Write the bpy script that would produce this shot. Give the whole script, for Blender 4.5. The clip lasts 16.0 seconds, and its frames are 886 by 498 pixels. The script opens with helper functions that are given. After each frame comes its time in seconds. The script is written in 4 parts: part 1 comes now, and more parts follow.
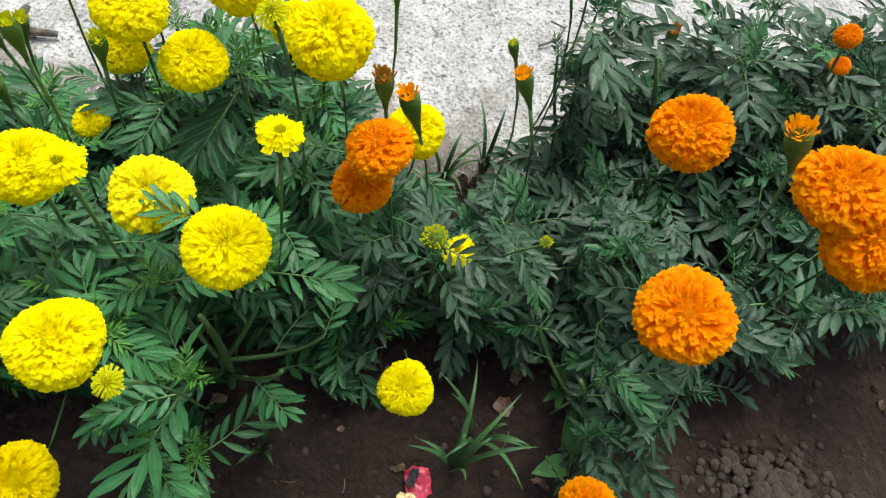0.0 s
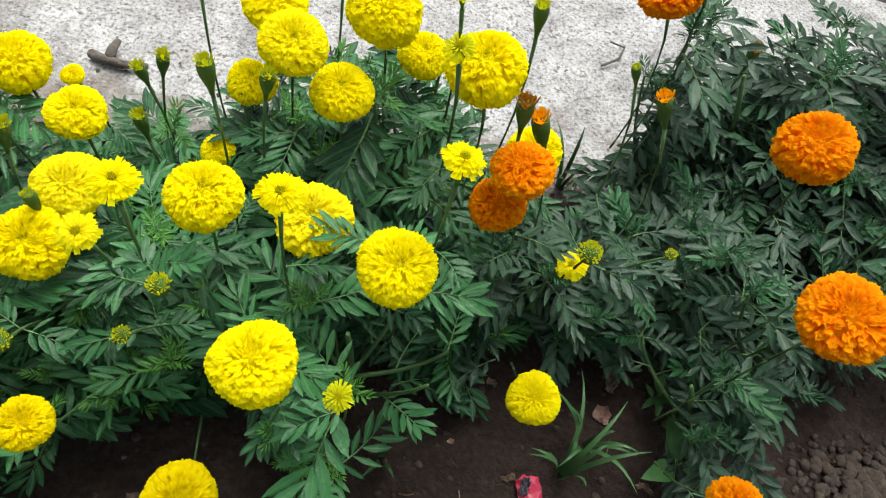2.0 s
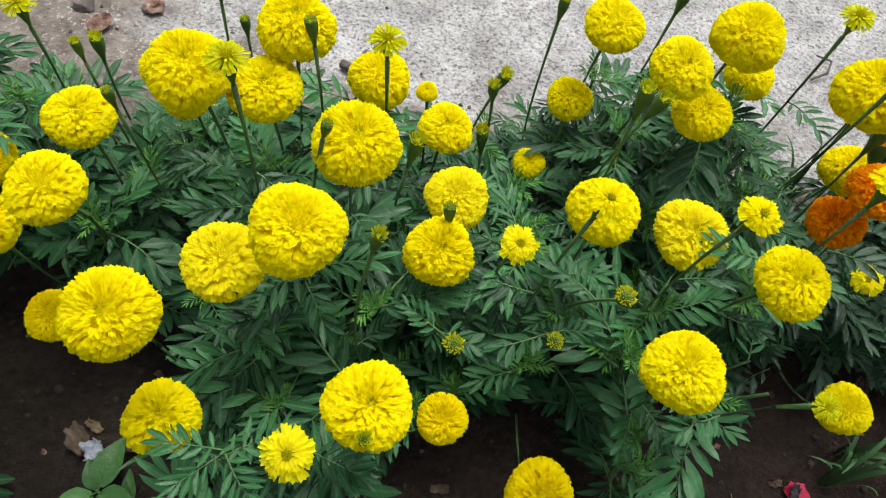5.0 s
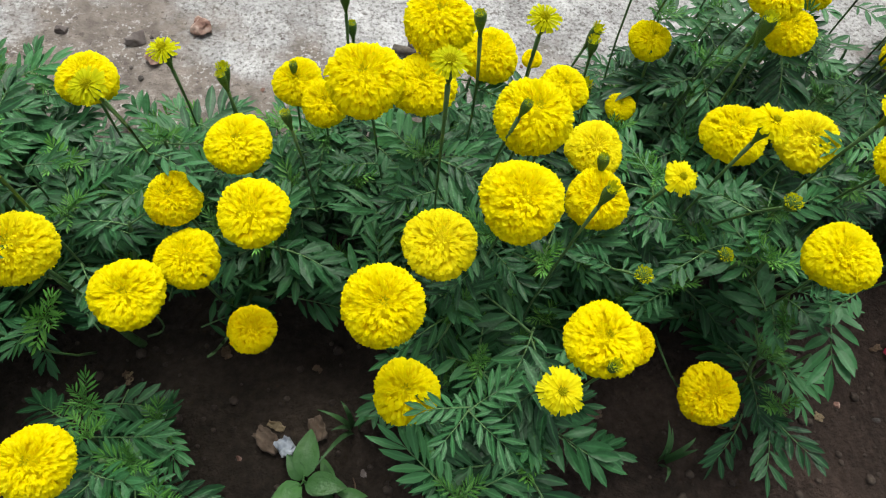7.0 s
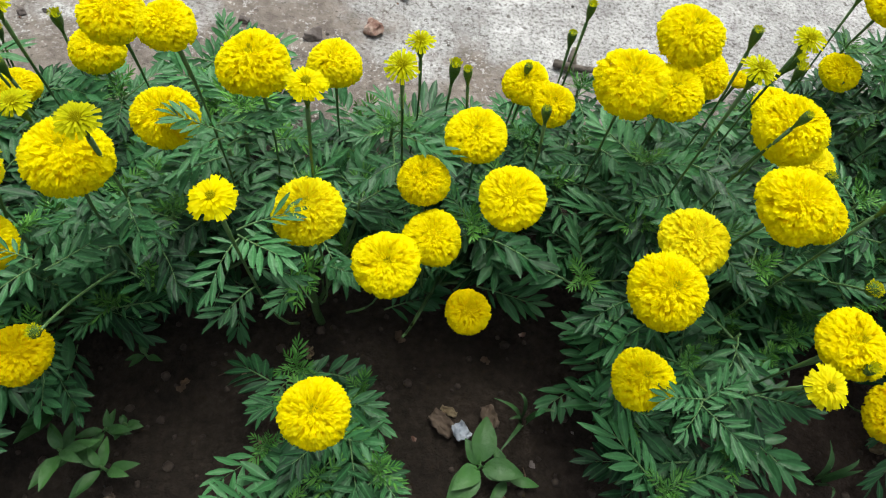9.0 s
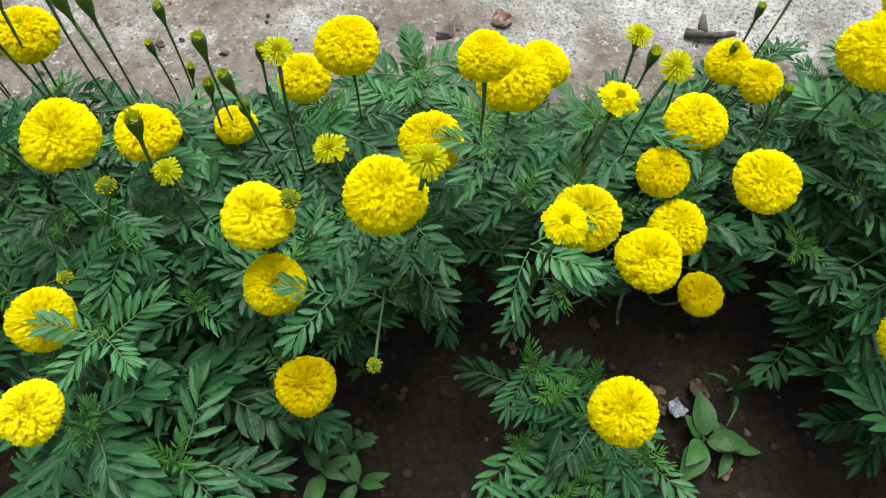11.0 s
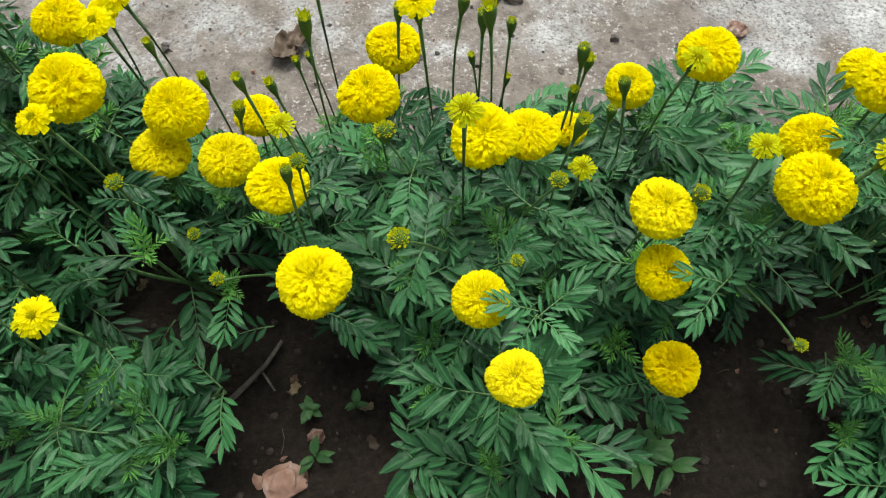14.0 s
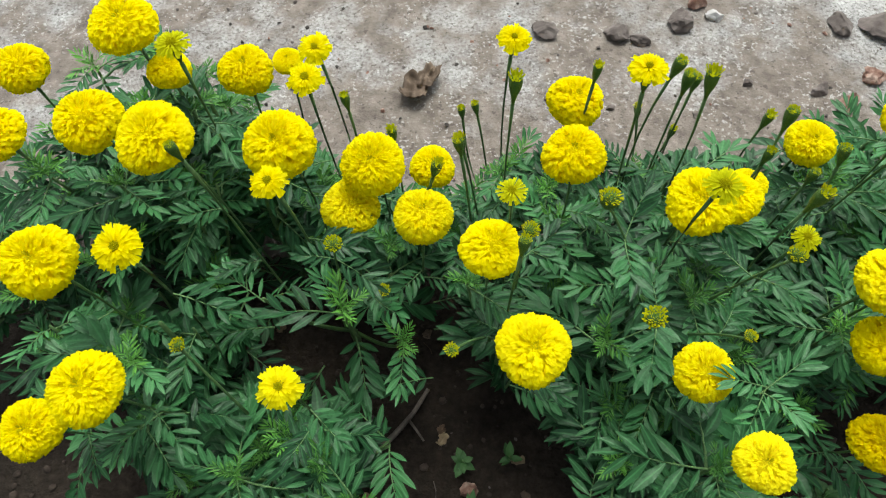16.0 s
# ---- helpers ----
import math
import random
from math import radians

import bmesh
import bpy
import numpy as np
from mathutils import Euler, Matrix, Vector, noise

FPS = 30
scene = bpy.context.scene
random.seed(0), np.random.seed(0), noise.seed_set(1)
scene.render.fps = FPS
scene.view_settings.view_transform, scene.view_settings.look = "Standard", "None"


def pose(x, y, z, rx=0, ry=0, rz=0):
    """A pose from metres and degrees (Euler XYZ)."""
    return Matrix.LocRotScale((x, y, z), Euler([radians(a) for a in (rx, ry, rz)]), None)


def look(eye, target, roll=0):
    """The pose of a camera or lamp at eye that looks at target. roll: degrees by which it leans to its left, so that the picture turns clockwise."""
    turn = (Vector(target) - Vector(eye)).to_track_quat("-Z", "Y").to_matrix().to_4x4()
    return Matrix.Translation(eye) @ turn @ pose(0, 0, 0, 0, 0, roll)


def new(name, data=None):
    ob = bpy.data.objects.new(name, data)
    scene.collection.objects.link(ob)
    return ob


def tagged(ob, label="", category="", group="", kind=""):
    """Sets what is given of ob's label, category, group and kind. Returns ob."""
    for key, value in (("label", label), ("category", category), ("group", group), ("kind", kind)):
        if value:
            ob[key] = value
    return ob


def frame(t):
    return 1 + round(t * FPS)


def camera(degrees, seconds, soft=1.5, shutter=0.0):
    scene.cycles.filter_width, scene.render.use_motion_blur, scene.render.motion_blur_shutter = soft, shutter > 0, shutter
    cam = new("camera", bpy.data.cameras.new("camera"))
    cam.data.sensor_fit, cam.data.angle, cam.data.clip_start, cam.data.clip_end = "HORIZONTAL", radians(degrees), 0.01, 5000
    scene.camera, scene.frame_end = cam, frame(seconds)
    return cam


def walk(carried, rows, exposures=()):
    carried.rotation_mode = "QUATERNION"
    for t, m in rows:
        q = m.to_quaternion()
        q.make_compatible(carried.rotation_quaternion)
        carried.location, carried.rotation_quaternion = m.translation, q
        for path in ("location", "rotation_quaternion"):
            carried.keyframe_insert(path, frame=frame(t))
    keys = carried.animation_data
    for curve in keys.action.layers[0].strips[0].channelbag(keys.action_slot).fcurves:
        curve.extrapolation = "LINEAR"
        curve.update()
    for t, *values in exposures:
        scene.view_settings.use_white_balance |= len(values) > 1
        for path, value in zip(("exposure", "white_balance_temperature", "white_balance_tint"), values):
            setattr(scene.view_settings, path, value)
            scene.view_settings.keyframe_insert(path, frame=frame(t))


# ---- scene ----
cam = camera(67.4, 16.0, 1.15)
PATH = [
    (0, (-0.093, 0.172, 1.084), (0.155, 1.11, -0.665), 19.8),
    (0.5, (-0.163, 0.174, 1.086), (0.086, 1.101, -0.668), 19.1),
    (1, (-0.209, 0.167, 1.086), (0.05, 1.1, -0.664), 19.2),
    (1.5, (-0.238, 0.162, 1.085), (0.032, 1.105, -0.657), 19.6),
    (2, (-0.274, 0.149, 1.09), (-0.008, 1.129, -0.633), 18.5),
    (2.5, (-0.314, 0.135, 1.092), (-0.037, 1.145, -0.612), 19.0),
    (3, (-0.355, 0.128, 1.104), (-0.115, 1.193, -0.572), 18.2),
    (3.5, (-0.413, 0.117, 1.102), (-0.224, 1.163, -0.592), 17.7),
    (4, (-0.498, 0.138, 1.09), (-0.314, 1.175, -0.61), 16.9),
    (4.5, (-0.6, 0.146, 1.084), (-0.421, 1.133, -0.646), 16.0),
    (4.7, (-0.638, 0.135, 1.076), (-0.461, 1.116, -0.658), 16.1),
    (6.8, (-0.909, 0.111, 1.117), (-0.63, 0.971, -0.667), 11.1),
    (7, (-0.941, 0.099, 1.123), (-0.664, 0.966, -0.658), 10.5),
    (7.5, (-1.002, 0.064, 1.131), (-0.725, 0.97, -0.63), 9.7),
    (8, (-1.056, 0.052, 1.129), (-0.764, 0.968, -0.625), 11.0),
    (8.5, (-1.132, 0.062, 1.128), (-0.891, 1.01, -0.617), 10.2),
    (9, (-1.232, 0.07, 1.117), (-0.988, 1.003, -0.635), 12.7),
    (9.2, (-1.272, 0.08, 1.115), (-1.014, 1.014, -0.634), 13.6),
    (11.3, (-1.615, 0.133, 1.139), (-1.432, 0.989, -0.659), 2.9),
    (11.5, (-1.665, 0.129, 1.153), (-1.506, 0.992, -0.645), 1.0),
    (12, (-1.752, 0.108, 1.165), (-1.605, 1.002, -0.618), -0.7),
    (12.5, (-1.81, 0.092, 1.176), (-1.697, 1.021, -0.592), -1.2),
    (13, (-1.848, 0.096, 1.173), (-1.747, 1.037, -0.589), -1.7),
    (13.5, (-1.913, 0.112, 1.168), (-1.845, 1.049, -0.597), -2.9),
    (14, (-1.982, 0.131, 1.177), (-1.901, 1.045, -0.6), -1.7),
    (14.5, (-2.032, 0.154, 1.184), (-1.929, 1.058, -0.597), -1.4),
    (15, (-2.099, 0.173, 1.188), (-2.011, 1.086, -0.589), -1.2),
    (15.5, (-2.166, 0.204, 1.193), (-2.105, 1.131, -0.578), -3.0),
    (16, (-2.219, 0.22, 1.196), (-2.183, 1.174, -0.561), -2.9),
]
EXPOSURES = [(0, 0.78, 6500, 5), (2, 0.72, 6500, 7), (4.5, 0.45, 6500, 9), (7, 0.46, 6500, 7), (9, 0.52, 6500, 6), (12, 0.54, 6500, 4), (16, 0.54, 6500, 4)]
walk(cam, [(t, look(eye, target, roll)) for t, eye, target, roll in PATH], EXPOSURES)

# ---- light: an overcast day ----
world = bpy.data.worlds.new("overcast_sky")
scene.world = world
world.use_nodes = True
wn = world.node_tree.nodes
wn.clear()
sky = wn.new("ShaderNodeTexSky")
sky.sky_type = "NISHITA"
sky.sun_disc = False
sky.sun_elevation, sky.sun_rotation = radians(58), radians(12)
sky.air_density, sky.dust_density, sky.ozone_density = 1.0, 6.0, 1.0
bg = wn.new("ShaderNodeBackground")
bg.inputs["Strength"].default_value = 0.125
wo = wn.new("ShaderNodeOutputWorld")
haze = wn.new("ShaderNodeHueSaturation")  # cloud greys the sky
haze.inputs["Saturation"].default_value = 0.25
world.node_tree.links.new(sky.outputs[0], haze.inputs["Color"])
world.node_tree.links.new(haze.outputs[0], bg.inputs[0])
world.node_tree.links.new(bg.outputs[0], wo.inputs[0])
sun = new("sun", bpy.data.lights.new("sun", "SUN"))
sun.data.energy, sun.data.angle, sun.data.color = 1.5, radians(30), (1.0, 0.97, 0.9)
sun.matrix_world = look((-0.5, 2.2, 4.2), (-0.9, 0.6, 0))

# ---- materials ----
RNG = random.Random(7)


def material(name, rough=0.6, spec=0.4):
    m = bpy.data.materials.new(name)
    m.use_nodes = True
    b = m.node_tree.nodes["Principled BSDF"]
    b.inputs["Roughness"].default_value = rough
    b.inputs["Specular IOR Level"].default_value = spec
    return m, m.node_tree, b


def node(tree, kind, **values):
    n = tree.nodes.new(kind)
    for key, value in values.items():
        n.inputs[key].default_value = value
    return n


def ramp(tree, source, stops):
    r = tree.nodes.new("ShaderNodeValToRGB")
    while len(r.color_ramp.elements) < len(stops):
        r.color_ramp.elements.new(0.5)
    for e, (p, c) in zip(r.color_ramp.elements, stops):
        e.position, e.color = p, (*c, 1)
    tree.links.new(source, r.inputs[0])
    return r.outputs[0]


def mixed(tree, factor, a, b, blend="MIX"):
    m = tree.nodes.new("ShaderNodeMix")
    m.data_type, m.blend_type = "RGBA", blend
    for socket, value in ((m.inputs[0], factor), (m.inputs[6], a), (m.inputs[7], b)):
        if isinstance(value, (int, float)):
            socket.default_value = value
        elif isinstance(value, tuple):
            socket.default_value = (*value, 1)
        else:
            tree.links.new(value, socket)
    return m.outputs[2]


def grain(tree, scale, detail=4.0, coords="Object", rough=0.55):
    c = tree.nodes.new("ShaderNodeTexCoord")
    n = node(tree, "ShaderNodeTexNoise", Scale=scale, Detail=detail, Roughness=rough)
    tree.links.new(c.outputs[coords], n.inputs["Vector"])
    return n.outputs["Fac"]


def bumped(tree, bsdf, height, strength, distance):
    n = node(tree, "ShaderNodeBump", Strength=strength, Distance=distance)
    tree.links.new(height, n.inputs["Height"])
    tree.links.new(n.outputs[0], bsdf.inputs["Normal"])


def attribute(tree, name):
    a = tree.nodes.new("ShaderNodeAttribute")
    a.attribute_name = name
    return a.outputs["Fac"]


def petal_material(name, deep, light, dull):
    """Deep at the petal's foot, paler at its ruffled lip, each petal and each head a little different."""
    m, t, b = material(name, 0.65, 0.05)
    geo = t.nodes.new("ShaderNodeNewGeometry")
    info = t.nodes.new("ShaderNodeObjectInfo")
    c = ramp(t, attribute(t, "lip"), [(0.0, tuple(v * k for v, k in zip(deep, (0.96, 0.84, 1.0)))), (0.55, deep), (1.0, light)])
    c = mixed(t, 0.3, c, ramp(t, geo.outputs["Random Per Island"], [(0.0, deep), (0.6, light), (1.0, dull)]))
    c = mixed(t, 0.3, c, ramp(t, info.outputs["Random"], [(0.0, deep), (0.35, light), (0.75, light), (1.0, dull)]))
    t.links.new(c, b.inputs["Base Color"])
    # thin petals let light through
    glow = t.nodes.new("ShaderNodeBsdfTranslucent")
    t.links.new(c, glow.inputs["Color"])
    mix = t.nodes.new("ShaderNodeMixShader")
    mix.inputs[0].default_value = 0.54
    t.links.new(b.outputs[0], mix.inputs[1])
    t.links.new(glow.outputs[0], mix.inputs[2])
    t.links.new(mix.outputs[0], t.nodes["Material Output"].inputs["Surface"])
    bumped(t, b, grain(t, 40, 3), 0.2, 0.04)
    return m


YELLOW = petal_material("yellow_petal", (0.96, 0.85, 0.001), (0.99, 0.93, 0.003), (0.97, 0.93, 0.04))
ORANGE = petal_material("orange_petal", (0.88, 0.22, 0.001), (0.99, 0.47, 0.003), (0.98, 0.5, 0.004))
WITHERED = petal_material("withered_petal", (0.22, 0.07, 0.01), (0.5, 0.22, 0.02), (0.4, 0.16, 0.02))
GOLD = petal_material("golden_petal", (0.93, 0.76, 0.002), (0.97, 0.88, 0.003), (0.95, 0.86, 0.01))
LIME = petal_material("lime_petal", (0.64, 0.66, 0.008), (0.78, 0.79, 0.012), (0.7, 0.73, 0.02))
TIP = petal_material("bud_tip", (0.4, 0.46, 0.008), (0.62, 0.62, 0.01), (0.5, 0.52, 0.02))
EYE = petal_material("green_florets", (0.5, 0.48, 0.006), (0.7, 0.66, 0.01), (0.62, 0.6, 0.012))


def leaf_material(name, dark, light, dusty):
    m, t, b = material(name, 0.45, 0.28)
    info = t.nodes.new("ShaderNodeObjectInfo")
    geo = t.nodes.new("ShaderNodeNewGeometry")
    c = ramp(t, info.outputs["Random"], [(0.0, dark), (0.75, light), (1.0, tuple(v * 1.4 for v in light))])
    c = mixed(t, 0.3, c, ramp(t, geo.outputs["Random Per Island"], [(0.0, dark), (1.0, light)]))
    blotch = ramp(t, grain(t, 3, 1), [(0.4, (0, 0, 0)), (0.75, (1, 1, 1))])
    c = mixed(t, mixed(t, dusty, (0, 0, 0), blotch), c, (0.22, 0.27, 0.26))
    # pale midvein of each leaflet
    vein = ramp(t, attribute(t, "vein"), [(0.72, (0, 0, 0)), (0.95, (0.5, 0.5, 0.5))])
    c = mixed(t, vein, c, tuple(min(1, v * 1.6 + 0.006) for v in light))
    t.links.new(c, b.inputs["Base Color"])
    t.links.new(ramp(t, grain(t, 4, 2), [(0.3, (0.38,) * 3), (0.8, (0.58,) * 3)]), b.inputs["Roughness"])
    bumped(t, b, grain(t, 10, 2), 0.12, 0.04)
    return m


# young growth is lighter; the gap also paints canopy shade into the leaf colour
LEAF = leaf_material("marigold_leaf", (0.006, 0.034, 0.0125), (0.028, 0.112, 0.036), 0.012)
FRESH_LIT = leaf_material("fresh_lit_marigold_leaf", (0.02, 0.085, 0.028), (0.048, 0.17, 0.056), 0.008)
DUSTY = leaf_material("dusty_leaf", (0.008, 0.027, 0.0125), (0.026, 0.072, 0.034), 0.12)
YOUNG = leaf_material("young_leaf", (0.034, 0.13, 0.02), (0.085, 0.25, 0.036), 0.02)
WEED = leaf_material("weed_leaf", (0.02, 0.075, 0.018), (0.045, 0.13, 0.03), 0.1)
BLADE = leaf_material("grass_blade", (0.03, 0.08, 0.025), (0.05, 0.13, 0.04), 0.1)


def plain(name, stops, scale, rough, coords="Object", bump=0.4, spec=0.3, distance=0.01):
    m, t, b = material(name, rough, spec)
    t.links.new(ramp(t, grain(t, scale, 6, coords), stops), b.inputs["Base Color"])
    bumped(t, b, grain(t, scale * 3, 5, coords), bump, distance)
    return m


STEM = plain("green_stem", [(0.3, (0.045, 0.11, 0.036)), (0.7, (0.095, 0.18, 0.06))], 30, 0.5)
RIB = plain("pale_midrib", [(0.3, (0.08, 0.18, 0.065)), (0.7, (0.15, 0.27, 0.1))], 30, 0.5)
CALYX = plain("green_calyx", [(0.3, (0.05, 0.12, 0.02)), (0.7, (0.09, 0.18, 0.03))], 40, 0.45)
DRY = plain("dry_brown", [(0.3, (0.06, 0.038, 0.024)), (0.7, (0.15, 0.1, 0.065))], 40, 0.8)
WOOD = plain("grey_twig", [(0.3, (0.05, 0.042, 0.036)), (0.7, (0.2, 0.175, 0.15))], 40, 0.85)
STONE_RED = plain("reddish_stone", [(0.35, (0.1, 0.05, 0.04)), (0.5, (0.24, 0.14, 0.11)), (0.68, (0.42, 0.32, 0.27))], 45, 0.85)
STRAW = plain("dry_straw", [(0.3, (0.14, 0.1, 0.06)), (0.7, (0.3, 0.24, 0.15))], 40, 0.8)
CLOD = plain("soil_clod", [(0.3, (0.03, 0.022, 0.018)), (0.7, (0.075, 0.058, 0.046))], 60, 0.95)
STONE_PINK = plain("pinkish_stone", [(0.3, (0.16, 0.09, 0.07)), (0.48, (0.34, 0.2, 0.15)), (0.7, (0.5, 0.36, 0.3))], 22, 0.9)
STONE_GREY = plain("grey_brown_stone", [(0.3, (0.08, 0.066, 0.062)), (0.6, (0.18, 0.155, 0.146)), (0.85, (0.34, 0.31, 0.3))], 16, 0.9)
STONE_WHITE = plain("pale_stone", [(0.3, (0.35, 0.34, 0.34)), (0.7, (0.6, 0.6, 0.6))], 16, 0.85)
STONE_DARK = plain("dark_stone", [(0.3, (0.025, 0.022, 0.02)), (0.7, (0.09, 0.08, 0.075))], 12, 0.9)
DEADLEAF = plain("dead_leaf", [(0.3, (0.06, 0.042, 0.03)), (0.7, (0.22, 0.165, 0.125))], 20, 0.85)
RED = plain("red_foil", [(0.3, (0.42, 0.012, 0.05)), (0.7, (0.55, 0.03, 0.09))], 20, 0.35, spec=0.5, bump=0.2)
CREAM = plain("cream_foil", [(0.3, (0.65, 0.5, 0.2)), (0.7, (0.75, 0.65, 0.4))], 20, 0.4)
INK = plain("dark_foil", [(0.3, (0.02, 0.02, 0.03)), (0.7, (0.06, 0.06, 0.07))], 20, 0.4)
PALE = plain("pale_plastic", [(0.3, (0.3, 0.34, 0.4)), (0.7, (0.5, 0.54, 0.6))], 20, 0.4)


def soil_material():
    m, t, b = material("damp_soil", 0.9, 0.25)
    big = ramp(t, grain(t, 5, 5), [(0.35, (0.025, 0.019, 0.015)), (0.55, (0.045, 0.035, 0.028)), (0.75, (0.082, 0.064, 0.052))])
    fine = ramp(t, grain(t, 70, 6, rough=0.6), [(0.36, (0.6, 0.58, 0.57)), (0.6, (1, 1, 1)), (0.8, (1.5, 1.42, 1.36))])
    # the soil is redder at one end of the bed, more olive at the other
    place = t.nodes.new("ShaderNodeTexCoord")
    xyz = t.nodes.new("ShaderNodeSeparateXYZ")
    t.links.new(place.outputs["Object"], xyz.inputs[0])
    along = t.nodes.new("ShaderNodeMapRange")
    along.inputs["From Min"].default_value, along.inputs["From Max"].default_value = -1.2, 0.2
    t.links.new(xyz.outputs[0], along.inputs[0])
    tinted = ramp(t, along.outputs[0], [(0.0, (0.88, 0.86, 0.8)), (1.0, (1.0, 0.83, 0.82))])
    c = mixed(t, 1.0, mixed(t, 1.0, big, fine, "MULTIPLY"), tinted, "MULTIPLY")
    t.links.new(c, b.inputs["Base Color"])
    lumps = t.nodes.new("ShaderNodeMath")
    lumps.operation = "MULTIPLY_ADD"
    t.links.new(grain(t, 34, 5, rough=0.6), lumps.inputs[0])
    lumps.inputs[1].default_value = 2.2
    t.links.new(grain(t, 110, 6, rough=0.65), lumps.inputs[2])
    bumped(t, b, lumps.outputs[0], 0.9, 0.012)
    return m


def concrete_material():
    m, t, b = material("rough_pale_concrete", 0.92, 0.2)
    base = ramp(t, grain(t, 9, 6), [(0.32, (0.315, 0.312, 0.312)), (0.5, (0.44, 0.44, 0.442)), (0.7, (0.575, 0.577, 0.582))])
    pits = ramp(t, grain(t, 130, 5, rough=0.62), [(0.32, (0.2, 0.18, 0.17)), (0.45, (0.72, 0.71, 0.7)), (0.53, (1, 1, 1)), (0.7, (1.15, 1.15, 1.15))])
    c = mixed(t, 0.85, base, pits, "MULTIPLY")
    grey = ramp(t, grain(t, 38, 6, rough=0.65), [(0.36, (0.5, 0.48, 0.47)), (0.58, (1, 1, 1))])
    c = mixed(t, 0.5, c, grey, "MULTIPLY")
    # earth trodden over the slab at its far end and along the bed
    place = t.nodes.new("ShaderNodeTexCoord")
    xyz = t.nodes.new("ShaderNodeSeparateXYZ")
    t.links.new(place.outputs["Object"], xyz.inputs[0])
    along = t.nodes.new("ShaderNodeMapRange")
    along.inputs["From Min"].default_value, along.inputs["From Max"].default_value = -0.8, -1.4
    along.inputs["To Min"].default_value, along.inputs["To Max"].default_value = -0.24, 0.11
    t.links.new(xyz.outputs[0], along.inputs[0])
    edge = t.nodes.new("ShaderNodeMapRange")
    edge.inputs["From Min"].default_value, edge.inputs["From Max"].default_value = 1.2, 0.92
    edge.inputs["To Min"].default_value, edge.inputs["To Max"].default_value = 0.0, 0.34
    t.links.new(xyz.outputs[1], edge.inputs[0])
    total = t.nodes.new("ShaderNodeMath")
    t.links.new(along.outputs[0], total.inputs[0])
    t.links.new(edge.outputs[0], total.inputs[1])
    more = t.nodes.new("ShaderNodeMath")
    t.links.new(total.outputs[0], more.inputs[0])
    t.links.new(grain(t, 6.5, 9, rough=0.62), more.inputs[1])
    mask = ramp(t, more.outputs[0], [(0.44, (0, 0, 0)), (0.62, (1, 1, 1))])
    earth = ramp(t, grain(t, 30, 7), [(0.3, (0.13, 0.11, 0.097)), (0.7, (0.265, 0.232, 0.206))])
    c = mixed(t, mask, c, earth)
    # pale chips and dark crumbs strewn over both
    chips = ramp(t, grain(t, 120, 2), [(0.58, (0, 0, 0)), (0.64, (1, 1, 1))])
    patch = ramp(t, grain(t, 12, 4), [(0.42, (0, 0, 0)), (0.62, (0.5, 0.5, 0.5))])
    c = mixed(t, mixed(t, 1.0, chips, patch, "MULTIPLY"), c, (0.62, 0.62, 0.62))
    crumbs = ramp(t, grain(t, 80, 2), [(0.63, (0, 0, 0)), (0.67, (0.75, 0.75, 0.75))])
    c = mixed(t, crumbs, c, (0.1, 0.085, 0.075))
    t.links.new(c, b.inputs["Base Color"])
    bumped(t, b, grain(t, 110, 6, rough=0.6), 0.7, 0.008)
    return m


SOIL, CONCRETE = soil_material(), concrete_material()


# ---- mesh helpers ----
def mesh_of(name, verts, faces, mats, slots=None, smooth=True, marks=None):
    """marks: the name of a value from 0 to 1 on each vertex, and the values."""
    me = bpy.data.meshes.new(name)
    me.from_pydata([tuple(v) for v in verts], [], faces)
    for m in mats:
        me.materials.append(m)
    if slots:
        me.polygons.foreach_set("material_index", slots)
    if smooth:
        me.polygons.foreach_set("use_smooth", [True] * len(faces))
    if marks:
        me.attributes.new(marks[0], "FLOAT", "POINT").data.foreach_set("value", marks[1])
    me.update()
    return me


def thing(name, x, y, z, label, category, group="", kind=""):
    e = new(name)
    e.empty_display_size = 0.05
    e.location = (x, y, z)
    return tagged(e, label, category, group, kind)


def put(name, me, parent, m=None, label=""):
    """One mesh as a part under a thing or a part, at a pose in its parent's space."""
    o = new(name, me)
    o.parent = parent
    if m is not None:
        o.matrix_basis = m
    if label:
        o["label"] = label
    return o


def tube(points, radii, sides=7, cap=True):
    verts, faces = [], []
    n = len(points)
    for i, p in enumerate(points):
        d = (points[min(i + 1, n - 1)] - points[max(i - 1, 0)]).normalized()
        a = d.orthogonal().normalized()
        b = d.cross(a)
        for k in range(sides):
            q = math.tau * k / sides
            verts.append(p + (a * math.cos(q) + b * math.sin(q)) * radii[i])
    # orthogonal() may flip between rings: join each vertex to its nearest on the next ring
    for i in range(n - 1):
        r0, r1 = i * sides, (i + 1) * sides
        off = min(range(sides), key=lambda s: (verts[r0] - verts[r1 + s]).length)
        flip = (verts[r0 + 1] - verts[r1 + (off + 1) % sides]).length > (verts[r0 + 1] - verts[r1 + (off - 1) % sides]).length
        for k in range(sides):
            j = (lambda s: r1 + (off - s) % sides) if flip else (lambda s: r1 + (off + s) % sides)
            faces.append((r0 + k, r0 + (k + 1) % sides, j(k + 1), j(k)))
    if cap:
        faces.append(tuple(range(sides))[::-1])
        faces.append(tuple((n - 1) * sides + k for k in range(sides)))
    return verts, faces


def joined(*pieces):
    verts, faces = [], []
    for v, f in pieces:
        o = len(verts)
        verts += v
        faces += [tuple(i + o for i in q) for q in f]
    return verts, faces


